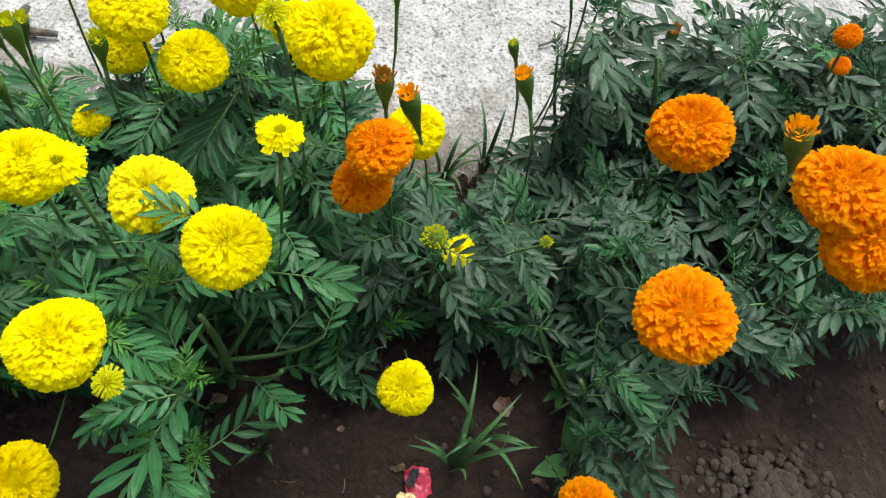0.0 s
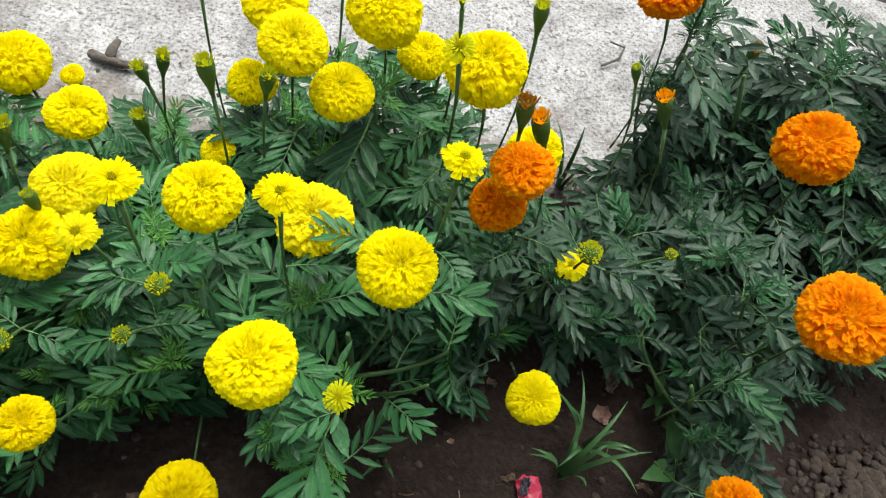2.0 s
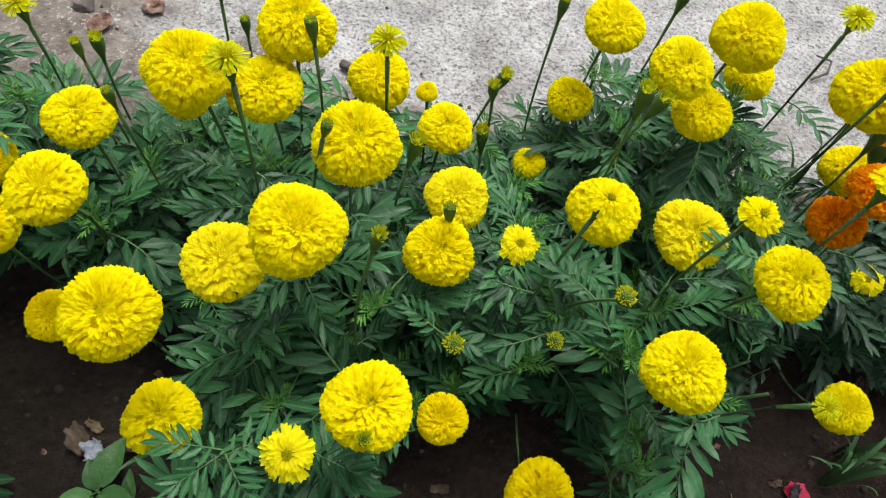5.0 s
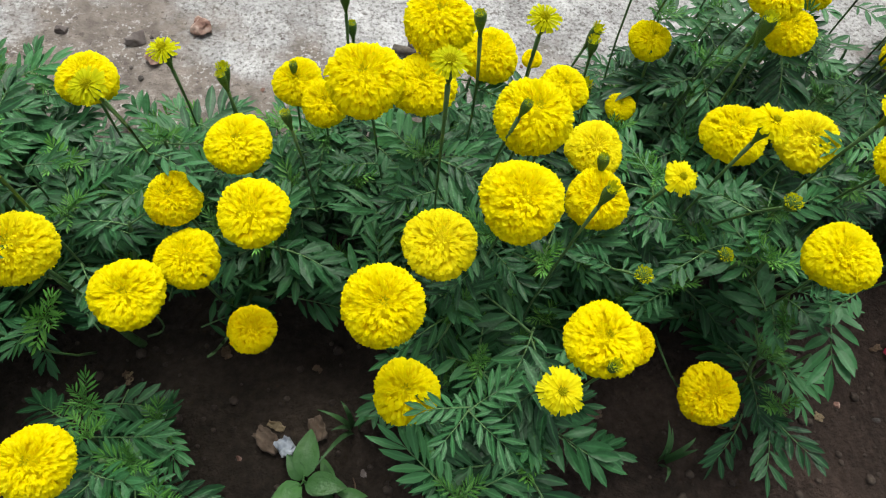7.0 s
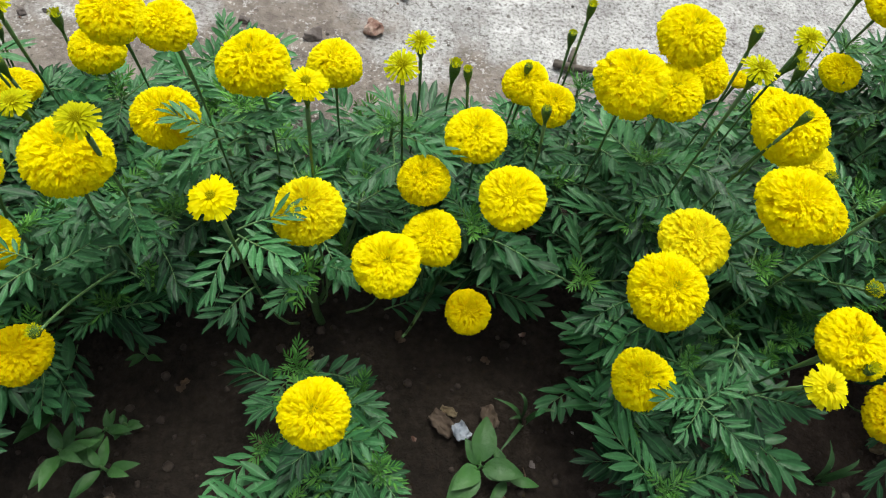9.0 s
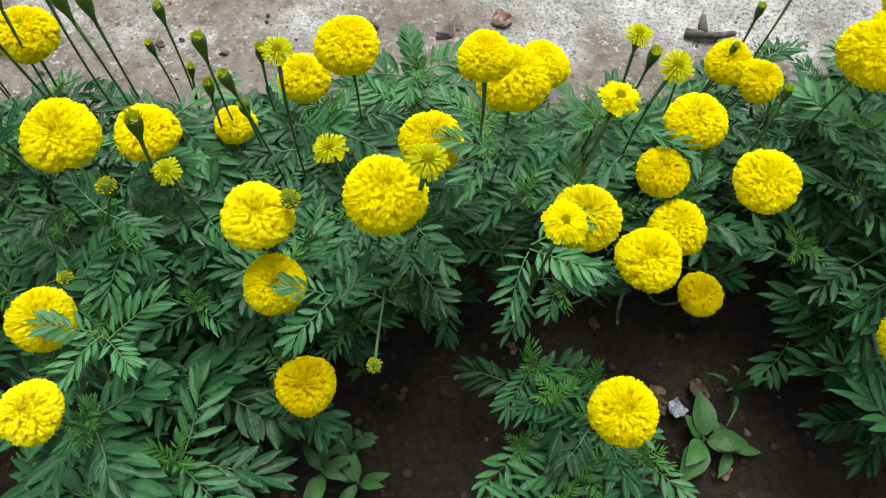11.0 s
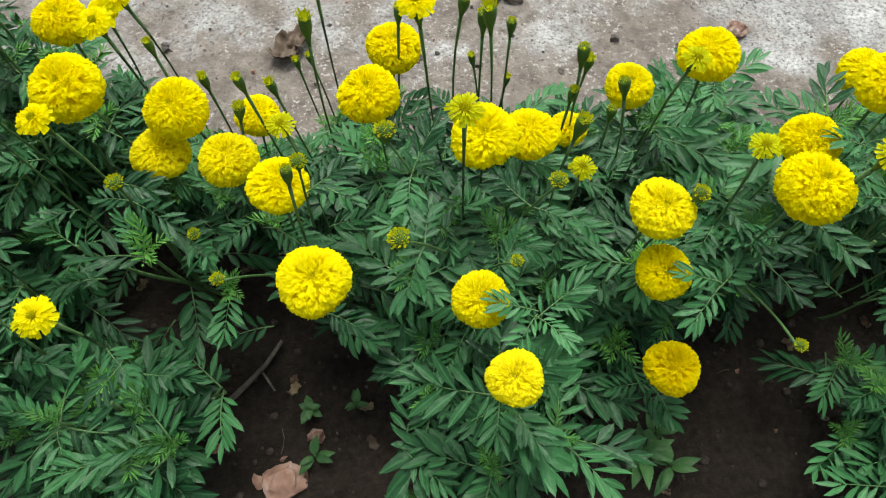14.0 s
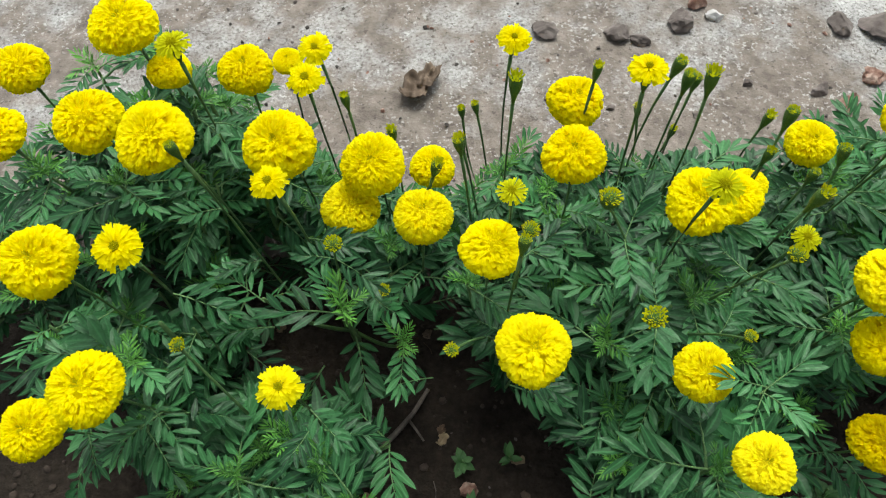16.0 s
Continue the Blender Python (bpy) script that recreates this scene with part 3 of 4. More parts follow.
def grow(index, x, y, radius, height, flowers, shoots, dusty, label):
    """One plant: stem, branches with feathered leaves, and its flowers on their stalks."""
    rng = random.Random(1000 + index)
    colour = "orange" if any(f[0] in "OPD" for f in flowers) else "yellow"
    plant = thing("marigold_plant", x, y, 0, label or f"bushy green marigold plant with {colour} pompom flowers in dark soil", "marigold", "marigolds in the bed")
    base = Vector((x, y, 0))
    fork = Vector((sway(x) * height * 0.4, 0, height * 0.4))
    v, f = tube(bend(Vector((0, 0, -0.02)), Vector((rng.uniform(-0.02, 0.02), rng.uniform(-0.02, 0.02), height * 0.3)), fork + Vector((sway(x) * height * 0.35, 0, height * 0.35))),
                [0.0075, 0.007, 0.0065, 0.006, 0.0052, 0.0045, 0.0035])
    put("main_stem", mesh_of("main_stem", v, f, [STEM]), plant)
    leaves, fresh = (DUSTY_LEAVES, LEAVES) if dusty else (LEAVES, FRESH_LIT_LEAVES)
    slender = label.startswith("tall") and dusty
    big = 1.2 if y < 0.5 and not dusty else 1.0

    def leaf(p, yaw, pitch, size, pool, name="leaf"):
        turn = Euler((pitch, rng.uniform(-0.35, 0.35), yaw)).to_matrix()
        for t in (0.35, 0.8, 1.15):
            q = p + turn @ Vector((0, t * size, 0)) + base
            if q.z < 0.012 or (t < 1 and in_bloom(q)) or q.z > back_height(q.x - sway(q.x) * q.z, q.y) + 0.03 or (t > 0.5 and is_bare(q.x, q.y, q.z)) or (p.z > 0.16 and is_deep(q.x, q.y, q.z)):
                return
        put(name, rng.choice(pool), plant, Matrix.Translation(p) @ turn.to_4x4() @ Matrix.Scale(size, 4))

    def dressed(points, first, last, count, size, sink=0.0):
        """Leaves in crossed pairs along a branch."""
        for k in range(count):
            t = first + (last - first) * k / max(1, count - 1)
            i = min(len(points) - 2, int(t * (len(points) - 1)))
            p = points[i].lerp(points[i + 1], t * (len(points) - 1) - i)
            yaw = rng.uniform(0, math.tau)
            for s in (0, math.pi):
                leaf(p, yaw + s + rng.uniform(-0.3, 0.3), rng.uniform(-0.2, 0.45) - sink, size * rng.uniform(0.8, 1.15), leaves)

    # leafy shoots over the dome of the plant
    for k in range(shoots):
        rr, turn = radius * math.sqrt((k + 0.5) / shoots), k * 2.39996 + rng.uniform(-0.3, 0.3)
        tip = Vector((rr * math.cos(turn), rr * math.sin(turn), 0))
        tip.z = height * (1 - 0.45 * (rr / radius) ** 2) * rng.uniform(0.55, 1.06)
        tip.z = min(tip.z, back_height(x + tip.x, y + tip.y) * rng.uniform(0.8, 1.0))
        tip.x += sway(x) * tip.z
        if tip.z < 0.06 or is_bare(x + tip.x, y + tip.y, tip.z):
            continue
        points = bend(fork * rng.uniform(0.4, 1.0), Vector((tip.x * 0.75, tip.y * 0.75, tip.z * 0.6)), tip)
        v, f = tube(points, [0.004, 0.0038, 0.0036, 0.0033, 0.003, 0.0027, 0.0022], 5)
        if not is_bare(x + points[4].x, y + points[4].y, points[4].z):
            put("branch", mesh_of("branch", v, f, [STEM]), plant)
        dressed(points, 0.4, 0.8, 5 if slender else 1, rng.uniform(0.09, 0.12), 0.3 if slender else 0.15)
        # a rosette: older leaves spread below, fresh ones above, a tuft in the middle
        spin = rng.uniform(0, math.tau)
        # the lower leaves' darker colour also stands in for shade among them
        for j in range(5):
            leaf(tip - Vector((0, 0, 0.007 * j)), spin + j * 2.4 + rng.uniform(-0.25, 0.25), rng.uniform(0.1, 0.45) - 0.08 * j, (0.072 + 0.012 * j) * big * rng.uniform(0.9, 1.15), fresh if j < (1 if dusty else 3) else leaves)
        leaf(tip + Vector((0, 0, 0.003)), spin, rng.uniform(-0.2, 0.2), rng.uniform(0.034, 0.05), DUSTY_TUFTS if dusty else TUFTS, "shoot_tip")
    # old leaves hanging low in the shade of the plant
    for k in range(9):
        rr, turn = radius * rng.uniform(0.3, 0.95), k * 2.39996 + rng.uniform(-0.4, 0.4)
        low = Vector((rr * math.cos(turn), rr * math.sin(turn), rng.uniform(0.06, 0.15) * min(1, height / 0.3)))
        leaf(low, turn - math.pi / 2 + rng.uniform(-0.5, 0.5), rng.uniform(-0.7, 0.1), rng.uniform(0.08, 0.12), leaves)

    for kind, fx, fy, fz, wide in flowers:
        veiled, kind = kind == "y", kind.upper()  # a flower with leaves across it
        pool, cup, text = KINDS[kind]
        if kind == "Y" and fz < 0.345 and fx < -0.3 and fy < 0.45:
            pool, text = GOLD_HEADS, "old golden yellow flower with ruffled petals"
        if kind == "H" and wide < 4.4:
            pool, text = STARS, "half-open lime yellow flower with narrow petals"
        p = Vector((fx, fy, fz)) - base
        r = wide / 200 if kind in "YOH" else wide / (100 if kind == "B" else 135)
        foot = fork * 0.8 + Vector((p.x, p.y, 0)) * 0.45
        lean = Vector((p.x, p.y, 0)) * 0.35 + Vector((rng.uniform(-0.12, 0.12), rng.uniform(-0.3, 0.05), 1))
        if kind in "CBPD":
            lean = Vector((p.x, p.y, 0)) * 0.5 + Vector((rng.uniform(-0.18, 0.18), rng.uniform(-0.12, 0.12), 1.0))
            if kind == "B" and p.z < 0.4 and Vector((p.x, p.y)).length > 0.1:
                lean = Vector((p.x, p.y, 0)).normalized() + Vector((0, 0, 0.35))
        lean.x += sway(fx) * 1.3
        lean.normalize()
        turn = lean.to_track_quat("Z", "Y").to_matrix().to_4x4() @ Matrix.Rotation(rng.uniform(0, math.tau), 4, "Z")
        size = (r, r, r * (0.82 if kind in "YO" and rng.random() < 0.3 else 1.0))
        head = put(NAMES[kind], rng.choice(pool), plant, Matrix.Translation(p) @ turn @ Matrix.Diagonal((*size, 1)), text)
        end = p - lean * (r * {"Y": 0.9, "O": 0.9, "H": 1.7, "B": 0.5}.get(kind, 2.5))
        if cup:
            put("calyx", cup, head)
        # the stalk leaves the plant low among the leaves and rises below the flower
        reach = max(0.04, min(0.13, (end.z - foot.z) * 0.5))
        knee = end - lean * reach
        low = Vector((knee.x * 0.96, knee.y * 0.96 + 0.01, min(foot.z, knee.z) * 0.8 + knee.z * 0.2))
        if lean.z < 0.6 or kind == "B":
            foot = Vector((p.x * 0.45, p.y * 0.45, max(0.05, end.z * 0.75)))
            low, knee = foot.lerp(end, 0.35) + Vector((0, 0, 0.01)), foot.lerp(end, 0.7) + Vector((0, 0, 0.012))
        points = [foot * (1 - t) ** 3 + low * (3 * t * (1 - t) ** 2) + knee * (3 * t * t * (1 - t)) + end * t ** 3 for t in (i / 7 for i in range(8))]
        thick = 0.0025 if kind in "YOH" else 0.0022
        v, f = tube(points, [0.0022, 0.0019, 0.0017, 0.0016, 0.0016, 0.0017, max(0.0016, thick * 0.8), thick * 1.2], 6)
        put("flower_stalk", mesh_of("flower_stalk", v, f, [STEM]), plant)
        if kind in "YOH":
            spin = rng.uniform(0, math.tau)
            for j, t in enumerate((0.45, 0.6, 0.72)):
                i = int(t * 7)
                leaf(points[i].lerp(points[i + 1], t * 7 - i), math.pi + (-1) ** j * rng.uniform(0.3, 1.6), rng.uniform(0.0, 0.4), rng.uniform(0.075, 0.1) * (1.25 - 0.5 * t), leaves)
            if veiled:  # a leaf of the next shoot reaches across its rim
                s = rng.choice((-1, 1))
                start = p + Vector((s * r * 1.75, -r * 0.75, r * 0.3))
                turn = Euler((rng.uniform(0.1, 0.25), 0, s * rng.uniform(1.2, 1.6))).to_matrix().to_4x4()
                put("leaf", rng.choice(fresh), plant, Matrix.Translation(start) @ turn @ Matrix.Scale(r * 1.75, 4))
                for j in range(3):
                    leaf(start - Vector((0, 0, 0.01 + 0.008 * j)), s * (1.4 + 1.5 * (j + 0.6)), rng.uniform(-0.1, 0.3), rng.uniform(0.06, 0.085), fresh)
        else:
            dressed(points, 0.5, 0.6, 1, rng.uniform(0.06, 0.085))
    return plant


# ---- ground ----
def ground_height(x, y):
    n = noise.noise(Vector((x * 3, y * 3, 0))) * 0.012 + noise.noise(Vector((x * 14, y * 14, 3))) * 0.006 + abs(noise.noise(Vector((x * 38, y * 38, 5)))) * 0.007
    rise = min(1, max(0, (y - 0.82) / 0.2))
    rough = 1.0 if y < 1.2 else 0.4
    z = n * rough + rise * rise * (3 - 2 * rise) * 0.03
    if y > 1.08:
        z -= min(1, (y - 1.08) / 0.06) * 0.06
    return z


def spread(lo, hi, step, far):
    mid = list(np.arange(lo, hi, step))
    out, d = [], step
    p = hi
    while p < far:
        out.append(p)
        d *= 1.5
        p += d
    back, d, p = [], step * 1.5, lo - step
    while p > -far:
        back.append(p)
        d *= 1.5
        p -= d
    return [-far] + back[::-1] + mid + out + [far]


xs, ys = spread(-3.3, 1.3, 0.014, 300), spread(0.0, 1.12, 0.014, 300)
verts = [(a, b, ground_height(a, b) if abs(a) < 6 and abs(b) < 6 else -0.02) for b in ys for a in xs]
w = len(xs)
faces = [(j * w + i, j * w + i + 1, (j + 1) * w + i + 1, (j + 1) * w + i) for j in range(len(ys) - 1) for i in range(w - 1)]
tagged(new("ground", mesh_of("ground", verts, faces, [SOIL])), "dark damp garden soil with small clods", "soil", kind="structure")


def far_edge(x):
    s = min(1, max(0, (-0.9 - x) / 0.8))
    return 1.63 + 0.02 * x + 0.9 * s * s * (3 - 2 * s) + 0.012 * noise.noise(Vector((x * 9, 0, 7)))


sx = list(np.arange(-4.2, 2.6, 0.02))
verts, faces = [], []
rows = 44
for a in sx:
    y1 = far_edge(a)
    y0 = 0.86 + 0.03 * noise.noise(Vector((a * 5, 3, 1)))
    for j in range(rows):
        b = y0 + (y1 - y0) * j / (rows - 1)
        sunk = min(1, max(0, (1.0 - b) / 0.13))  # it runs out under the earth of the bed
        verts.append((a, b, 0.046 - 0.05 * sunk * sunk + noise.noise(Vector((a * 4, b * 4, 1))) * 0.006 + noise.noise(Vector((a * 40, b * 40, 2))) * 0.0022 - (0.008 if j == rows - 1 else 0)))
    verts.append((a, y1 + 0.006, -0.14))
w = rows + 1
for i in range(len(sx) - 1):
    for j in range(rows):
        q = i * w + j
        faces.append((q, q + w, q + w + 1, q + 1))
tagged(new("pavement", mesh_of("pavement", verts, faces, [CONCRETE])), "rough pale concrete strip strewn with earth", "pavement", kind="structure")

# ---- the bed ----
def plant_bed():
    marigold(-0.20, 0.70, 0.15, 0.46, [('C', -0.088, 0.760, 0.592, 2.4), ('H', -0.193, 0.620, 0.646, 3.4), ('H', -0.184, 0.746, 0.613, 4.0), ('Y', -0.262, 0.785, 0.531, 9.4), ('Y', -0.205, 0.814, 0.440, 7.1), ('Y', -0.148, 0.679, 0.565, 9.4), ('Y', -0.037, 0.722, 0.379, 8.0)])
    marigold(-0.40, 0.74, 0.15, 0.37, [('C', -0.49, 0.829, 0.51, 2.0), ('C', -0.319, 0.882, 0.506, 2.2), ('C', -0.383, 0.665, 0.528, 2.4), ('Y', -0.481, 0.738, 0.278, 5.1), ('Y', -0.437, 0.809, 0.352, 7.1), ('Y', -0.405, 0.852, 0.461, 8.8), ('Y', -0.361, 0.709, 0.536, 8.0), ('Y', -0.305, 0.706, 0.470, 8.0)])
    marigold(-0.62, 0.72, 0.15, 0.31, [('C', -0.567, 0.720, 0.361, 2.4), ('C', -0.563, 0.754, 0.417, 2.1), ('C', -0.544, 0.790, 0.402, 2.4), ('H', -0.705, 0.628, 0.592, 4.0), ('Y', -0.715, 0.756, 0.396, 8.6), ('Y', -0.650, 0.754, 0.387, 3.1), ('Y', -0.622, 0.683, 0.402, 7.4)])
    marigold(-0.82, 0.68, 0.15, 0.44, [('C', -0.780, 0.624, 0.608, 1.8), ('Y', -0.906, 0.611, 0.528, 9.4), ('Y', -0.835, 0.629, 0.493, 8.6), ('Y', -0.809, 0.694, 0.527, 9.0)])
    marigold(-1.00, 0.72, 0.15, 0.30, [('C', -1.001, 0.605, 0.486, 1.7), ('C', -1.092, 0.770, 0.385, 2.4), ('C', -1.085, 0.714, 0.434, 1.7), ('C', -0.993, 0.737, 0.422, 1.5), ('C', -0.917, 0.775, 0.501, 1.7), ('C', -0.908, 0.827, 0.401, 1.9), ('Y', -0.989, 0.735, 0.386, 7.3), ('Y', -0.956, 0.696, 0.386, 6.8)])
    marigold(-1.22, 0.70, 0.15, 0.33, [('H', -1.151, 0.740, 0.458, 4.3), ('Y', -1.269, 0.763, 0.385, 8.2)])
    marigold(-1.42, 0.66, 0.15, 0.42, [('y', -1.460, 0.592, 0.470, 8.0), ('Y', -1.415, 0.570, 0.634, 5.7), ('Y', -1.356, 0.638, 0.513, 8.8)])
    marigold(-1.62, 0.76, 0.15, 0.32, [('C', -1.732, 0.747, 0.432, 1.9), ('C', -1.673, 0.856, 0.371, 2.1), ('C', -1.693, 0.684, 0.517, 2.1), ('C', -1.687, 0.703, 0.438, 2.0), ('C', -1.726, 0.761, 0.502, 2.4), ('H', -1.622, 0.662, 0.570, 3.8), ('Y', -1.721, 0.759, 0.324, 6.3), ('Y', -1.615, 0.813, 0.348, 8.0), ('Y', -1.546, 0.753, 0.471, 8.7)])
    marigold(-1.84, 0.78, 0.15, 0.43, [('C', -1.799, 0.889, 0.436, 2.1), ('C', -1.852, 0.937, 0.319, 1.7), ('C', -1.794, 0.901, 0.297, 1.6), ('C', -1.885, 0.8, 0.57, 2.2), ('C', -1.859, 0.765, 0.581, 2.4), ('C', -1.856, 0.817, 0.526, 2.4), ('H', -1.950, 0.750, 0.614, 5.0), ('Y', -1.807, 0.678, 0.431, 8.2)])
    marigold(-2.06, 0.80, 0.15, 0.39, [('C', -2.176, 0.712, 0.559, 1.8), ('C', -2.149, 0.952, 0.333, 1.7), ('C', -2.165, 0.805, 0.444, 1.9), ('C', -2.126, 0.956, 0.337, 1.7), ('C', -2.093, 0.805, 0.556, 2.4), ('C', -1.970, 0.854, 0.513, 1.8), ('H', -2.082, 0.894, 0.536, 5.0), ('Y', -2.022, 0.730, 0.484, 8.6), ('Y', -1.982, 0.880, 0.412, 8.8)])
    marigold(-2.28, 0.82, 0.15, 0.37, [('C', -2.320, 0.849, 0.500, 1.7), ('C', -2.261, 0.826, 0.446, 1.9), ('C', -2.201, 0.747, 0.465, 2.1), ('H', -2.361, 0.830, 0.559, 4.9), ('H', -2.354, 0.908, 0.533, 5.0), ('Y', -2.288, 0.760, 0.459, 9.0), ('Y', -2.226, 0.694, 0.421, 8.4), ('Y', -2.206, 0.827, 0.348, 7.2)])
    marigold(-2.48, 0.84, 0.15, 0.48, [('H', -2.504, 0.833, 0.629, 4.3), ('Y', -2.561, 0.912, 0.510, 6.2), ('Y', -2.533, 0.736, 0.580, 9.4), ('Y', -2.472, 0.952, 0.457, 8.3), ('Y', -2.409, 0.958, 0.464, 4.6)])
    marigold(-2.68, 0.86, 0.15, 0.48, [('Y', -2.825, 1.005, 0.445, 8.5), ('Y', -2.812, 0.856, 0.468, 8.5), ('Y', -2.645, 0.811, 0.532, 9.2), ('Y', -2.604, 0.942, 0.569, 9.4)])
    marigold(-0.27, 0.46, 0.15, 0.41, [('H', -0.341, 0.471, 0.595, 4.5), ('H', -0.275, 0.312, 0.538, 2.8), ('H', -0.176, 0.540, 0.581, 4.8), ('Y', -0.360, 0.367, 0.447, 9.0), ('y', -0.322, 0.546, 0.432, 9.2), ('Y', -0.226, 0.478, 0.463, 9.0)])
    marigold(-0.47, 0.50, 0.15, 0.38, [('B', -0.493, 0.392, 0.431, 1.6), ('B', -0.445, 0.412, 0.513, 1.9), ('C', -0.433, 0.618, 0.586, 2.4), ('H', -0.543, 0.477, 0.479, 4.5), ('H', -0.483, 0.475, 0.583, 4.8), ('Y', -0.452, 0.272, 0.21, 9.2), ('Y', -0.439, 0.547, 0.457, 8.7)])
    marigold(-0.64, 0.50, 0.15, 0.31, [('B', -0.601, 0.378, 0.428, 1.9), ('C', -0.690, 0.400, 0.599, 1.7), ('C', -0.660, 0.607, 0.464, 2.4), ('C', -0.616, 0.533, 0.450, 2.0), ('Y', -0.724, 0.540, 0.533, 9.3), ('Y', -0.620, 0.499, 0.403, 8.5), ('Y', -0.602, 0.580, 0.400, 8.2)])
    marigold(-0.80, 0.48, 0.15, 0.46, [('C', -0.748, 0.511, 0.596, 1.5), ('H', -0.832, 0.523, 0.649, 4.0), ('Y', -0.841, 0.427, 0.463, 8.8), ('Y', -0.764, 0.424, 0.549, 9.0)])
    marigold(-0.75, 0.29, 0.15, 0.37, [('C', -0.683, 0.263, 0.475, 1.7), ('H', -0.746, 0.243, 0.480, 5.0), ('Y', -0.914, 0.342, 0.510, 8.6), ('y', -0.892, 0.293, 0.356, 8.0), ('Y', -0.682, 0.297, 0.458, 8.8), ('Y', -0.597, 0.324, 0.334, 6.0)])
    marigold(-1.10, 0.56, 0.15, 0.30, [('H', -1.187, 0.589, 0.569, 4.2), ('Y', -1.150, 0.559, 0.391, 7.2), ('Y', -1.139, 0.490, 0.359, 8.0), ('Y', -1.082, 0.430, 0.250, 6.8), ('Y', -1.072, 0.640, 0.384, 9.0), ('Y', -1.047, 0.502, 0.438, 8.6)])
    marigold(-1.30, 0.52, 0.15, 0.39, [('H', -1.366, 0.403, 0.591, 4.7), ('H', -1.285, 0.523, 0.611, 4.4), ('y', -1.293, 0.475, 0.450, 8.6), ('Y', -1.201, 0.441, 0.381, 8.8)])
    marigold(-1.28, 0.29, 0.12, 0.28, [('Y', -1.284, 0.261, 0.374, 8.2)])
    marigold(-1.52, 0.56, 0.15, 0.47, [('B', -1.559, 0.333, 0.449, 1.4), ('H', -1.577, 0.535, 0.559, 3.9), ('H', -1.486, 0.472, 0.613, 4.2), ('Y', -1.526, 0.487, 0.534, 9.0)])
    marigold(-1.70, 0.52, 0.15, 0.34, [('B', -1.630, 0.524, 0.485, 2.0), ('C', -1.773, 0.594, 0.563, 2.3), ('H', -1.764, 0.580, 0.484, 3.6), ('Y', -1.671, 0.523, 0.459, 8.4), ('y', -1.666, 0.466, 0.392, 7.6), ('Y', -1.650, 0.368, 0.287, 7.9)])
    marigold(-1.90, 0.56, 0.15, 0.47, [('B', -2.004, 0.628, 0.533, 2.4), ('B', -1.998, 0.463, 0.565, 2.1), ('B', -1.866, 0.464, 0.477, 1.4), ('B', -1.809, 0.538, 0.526, 1.9), ('H', -1.915, 0.577, 0.623, 4.3), ('Y', -1.880, 0.638, 0.491, 9.0)])
    marigold(-1.93, 0.35, 0.15, 0.36, [('y', -1.910, 0.442, 0.428, 7.4), ('Y', -1.890, 0.328, 0.471, 6.5)])
    marigold(-2.12, 0.58, 0.15, 0.39, [('B', -2.206, 0.469, 0.505, 1.4), ('B', -2.106, 0.587, 0.547, 1.8), ('C', -2.116, 0.565, 0.567, 1.9), ('H', -2.122, 0.630, 0.564, 3.6), ('Y', -2.145, 0.606, 0.476, 8.2), ('Y', -2.109, 0.482, 0.448, 9.2)])
    marigold(-2.43, 0.42, 0.13, 0.34, [('B', -2.510, 0.504, 0.500, 1.5), ('H', -2.386, 0.435, 0.534, 4.9)])
    marigold(-2.36, 0.66, 0.15, 0.44, [('B', -2.335, 0.614, 0.505, 1.9), ('B', -2.289, 0.615, 0.363, 1.6), ('C', -2.492, 0.685, 0.627, 1.7), ('H', -2.393, 0.654, 0.587, 4.5), ('Y', -2.398, 0.748, 0.531, 9.4), ('Y', -2.326, 0.728, 0.408, 8.5)])
    marigold(-2.62, 0.62, 0.15, 0.41, [('H', -2.518, 0.549, 0.648, 4.9), ('Y', -2.692, 0.629, 0.497, 9.4), ('Y', -2.620, 0.473, 0.473, 9.0)])
    marigold(-2.76, 0.60, 0.15, 0.29, [('Y', -2.732, 0.460, 0.376, 7.9)])
    marigold(0.04, 0.60, 0.14, 0.28, [('B', -0.017, 0.505, 0.484, 2.4), ('B', 0.134, 0.570, 0.390, 1.4), ('D', -0.088, 0.684, 0.513, 3.0), ('O', -0.099, 0.612, 0.402, 7.6), ('O', -0.084, 0.620, 0.469, 8.0), ('P', -0.057, 0.704, 0.468, 3.4), ('Y', -0.011, 0.419, 0.225, 7.6), ('P', 0.057, 0.668, 0.567, 2.5), ('C', 0.06, 0.769, 0.513, 1.8), ('H', 0.044, 0.609, 0.27, 5.0)], 9, True)
    marigold(0.29, 0.93, 0.07, 0.46, [('O', 0.129, 0.859, 0.625, 5.0), ('O', 0.145, 0.949, 0.495, 9.6), ('D', 0.365, 1.0, 0.37, 2.6)], 4, True, "tall slender marigold plant with orange pompom flowers in dark soil")
    marigold(0.30, 0.72, 0.14, 0.31, [('O', 0.260, 0.651, 0.535, 9.6)], 10, True)
    marigold(0.29, 0.46, 0.12, 0.27, [('O', 0.187, 0.268, 0.341, 7.2), ('O', 0.208, 0.414, 0.560, 9.4), ('P', 0.262, 0.536, 0.689, 3.2)], 8, True)
    marigold(0.43, 0.54, 0.15, 0.36, [('O', 0.340, 0.522, 0.637, 9.4), ('O', 0.372, 0.480, 0.619, 9.4)], 9, True)
    marigold(0.60, 0.88, 0.15, 0.44, [('C', 0.600, 0.800, 0.549, 2.2), ('O', 0.543, 0.893, 0.503, 3.8), ('O', 0.599, 0.924, 0.423, 3.2)], 9, True)
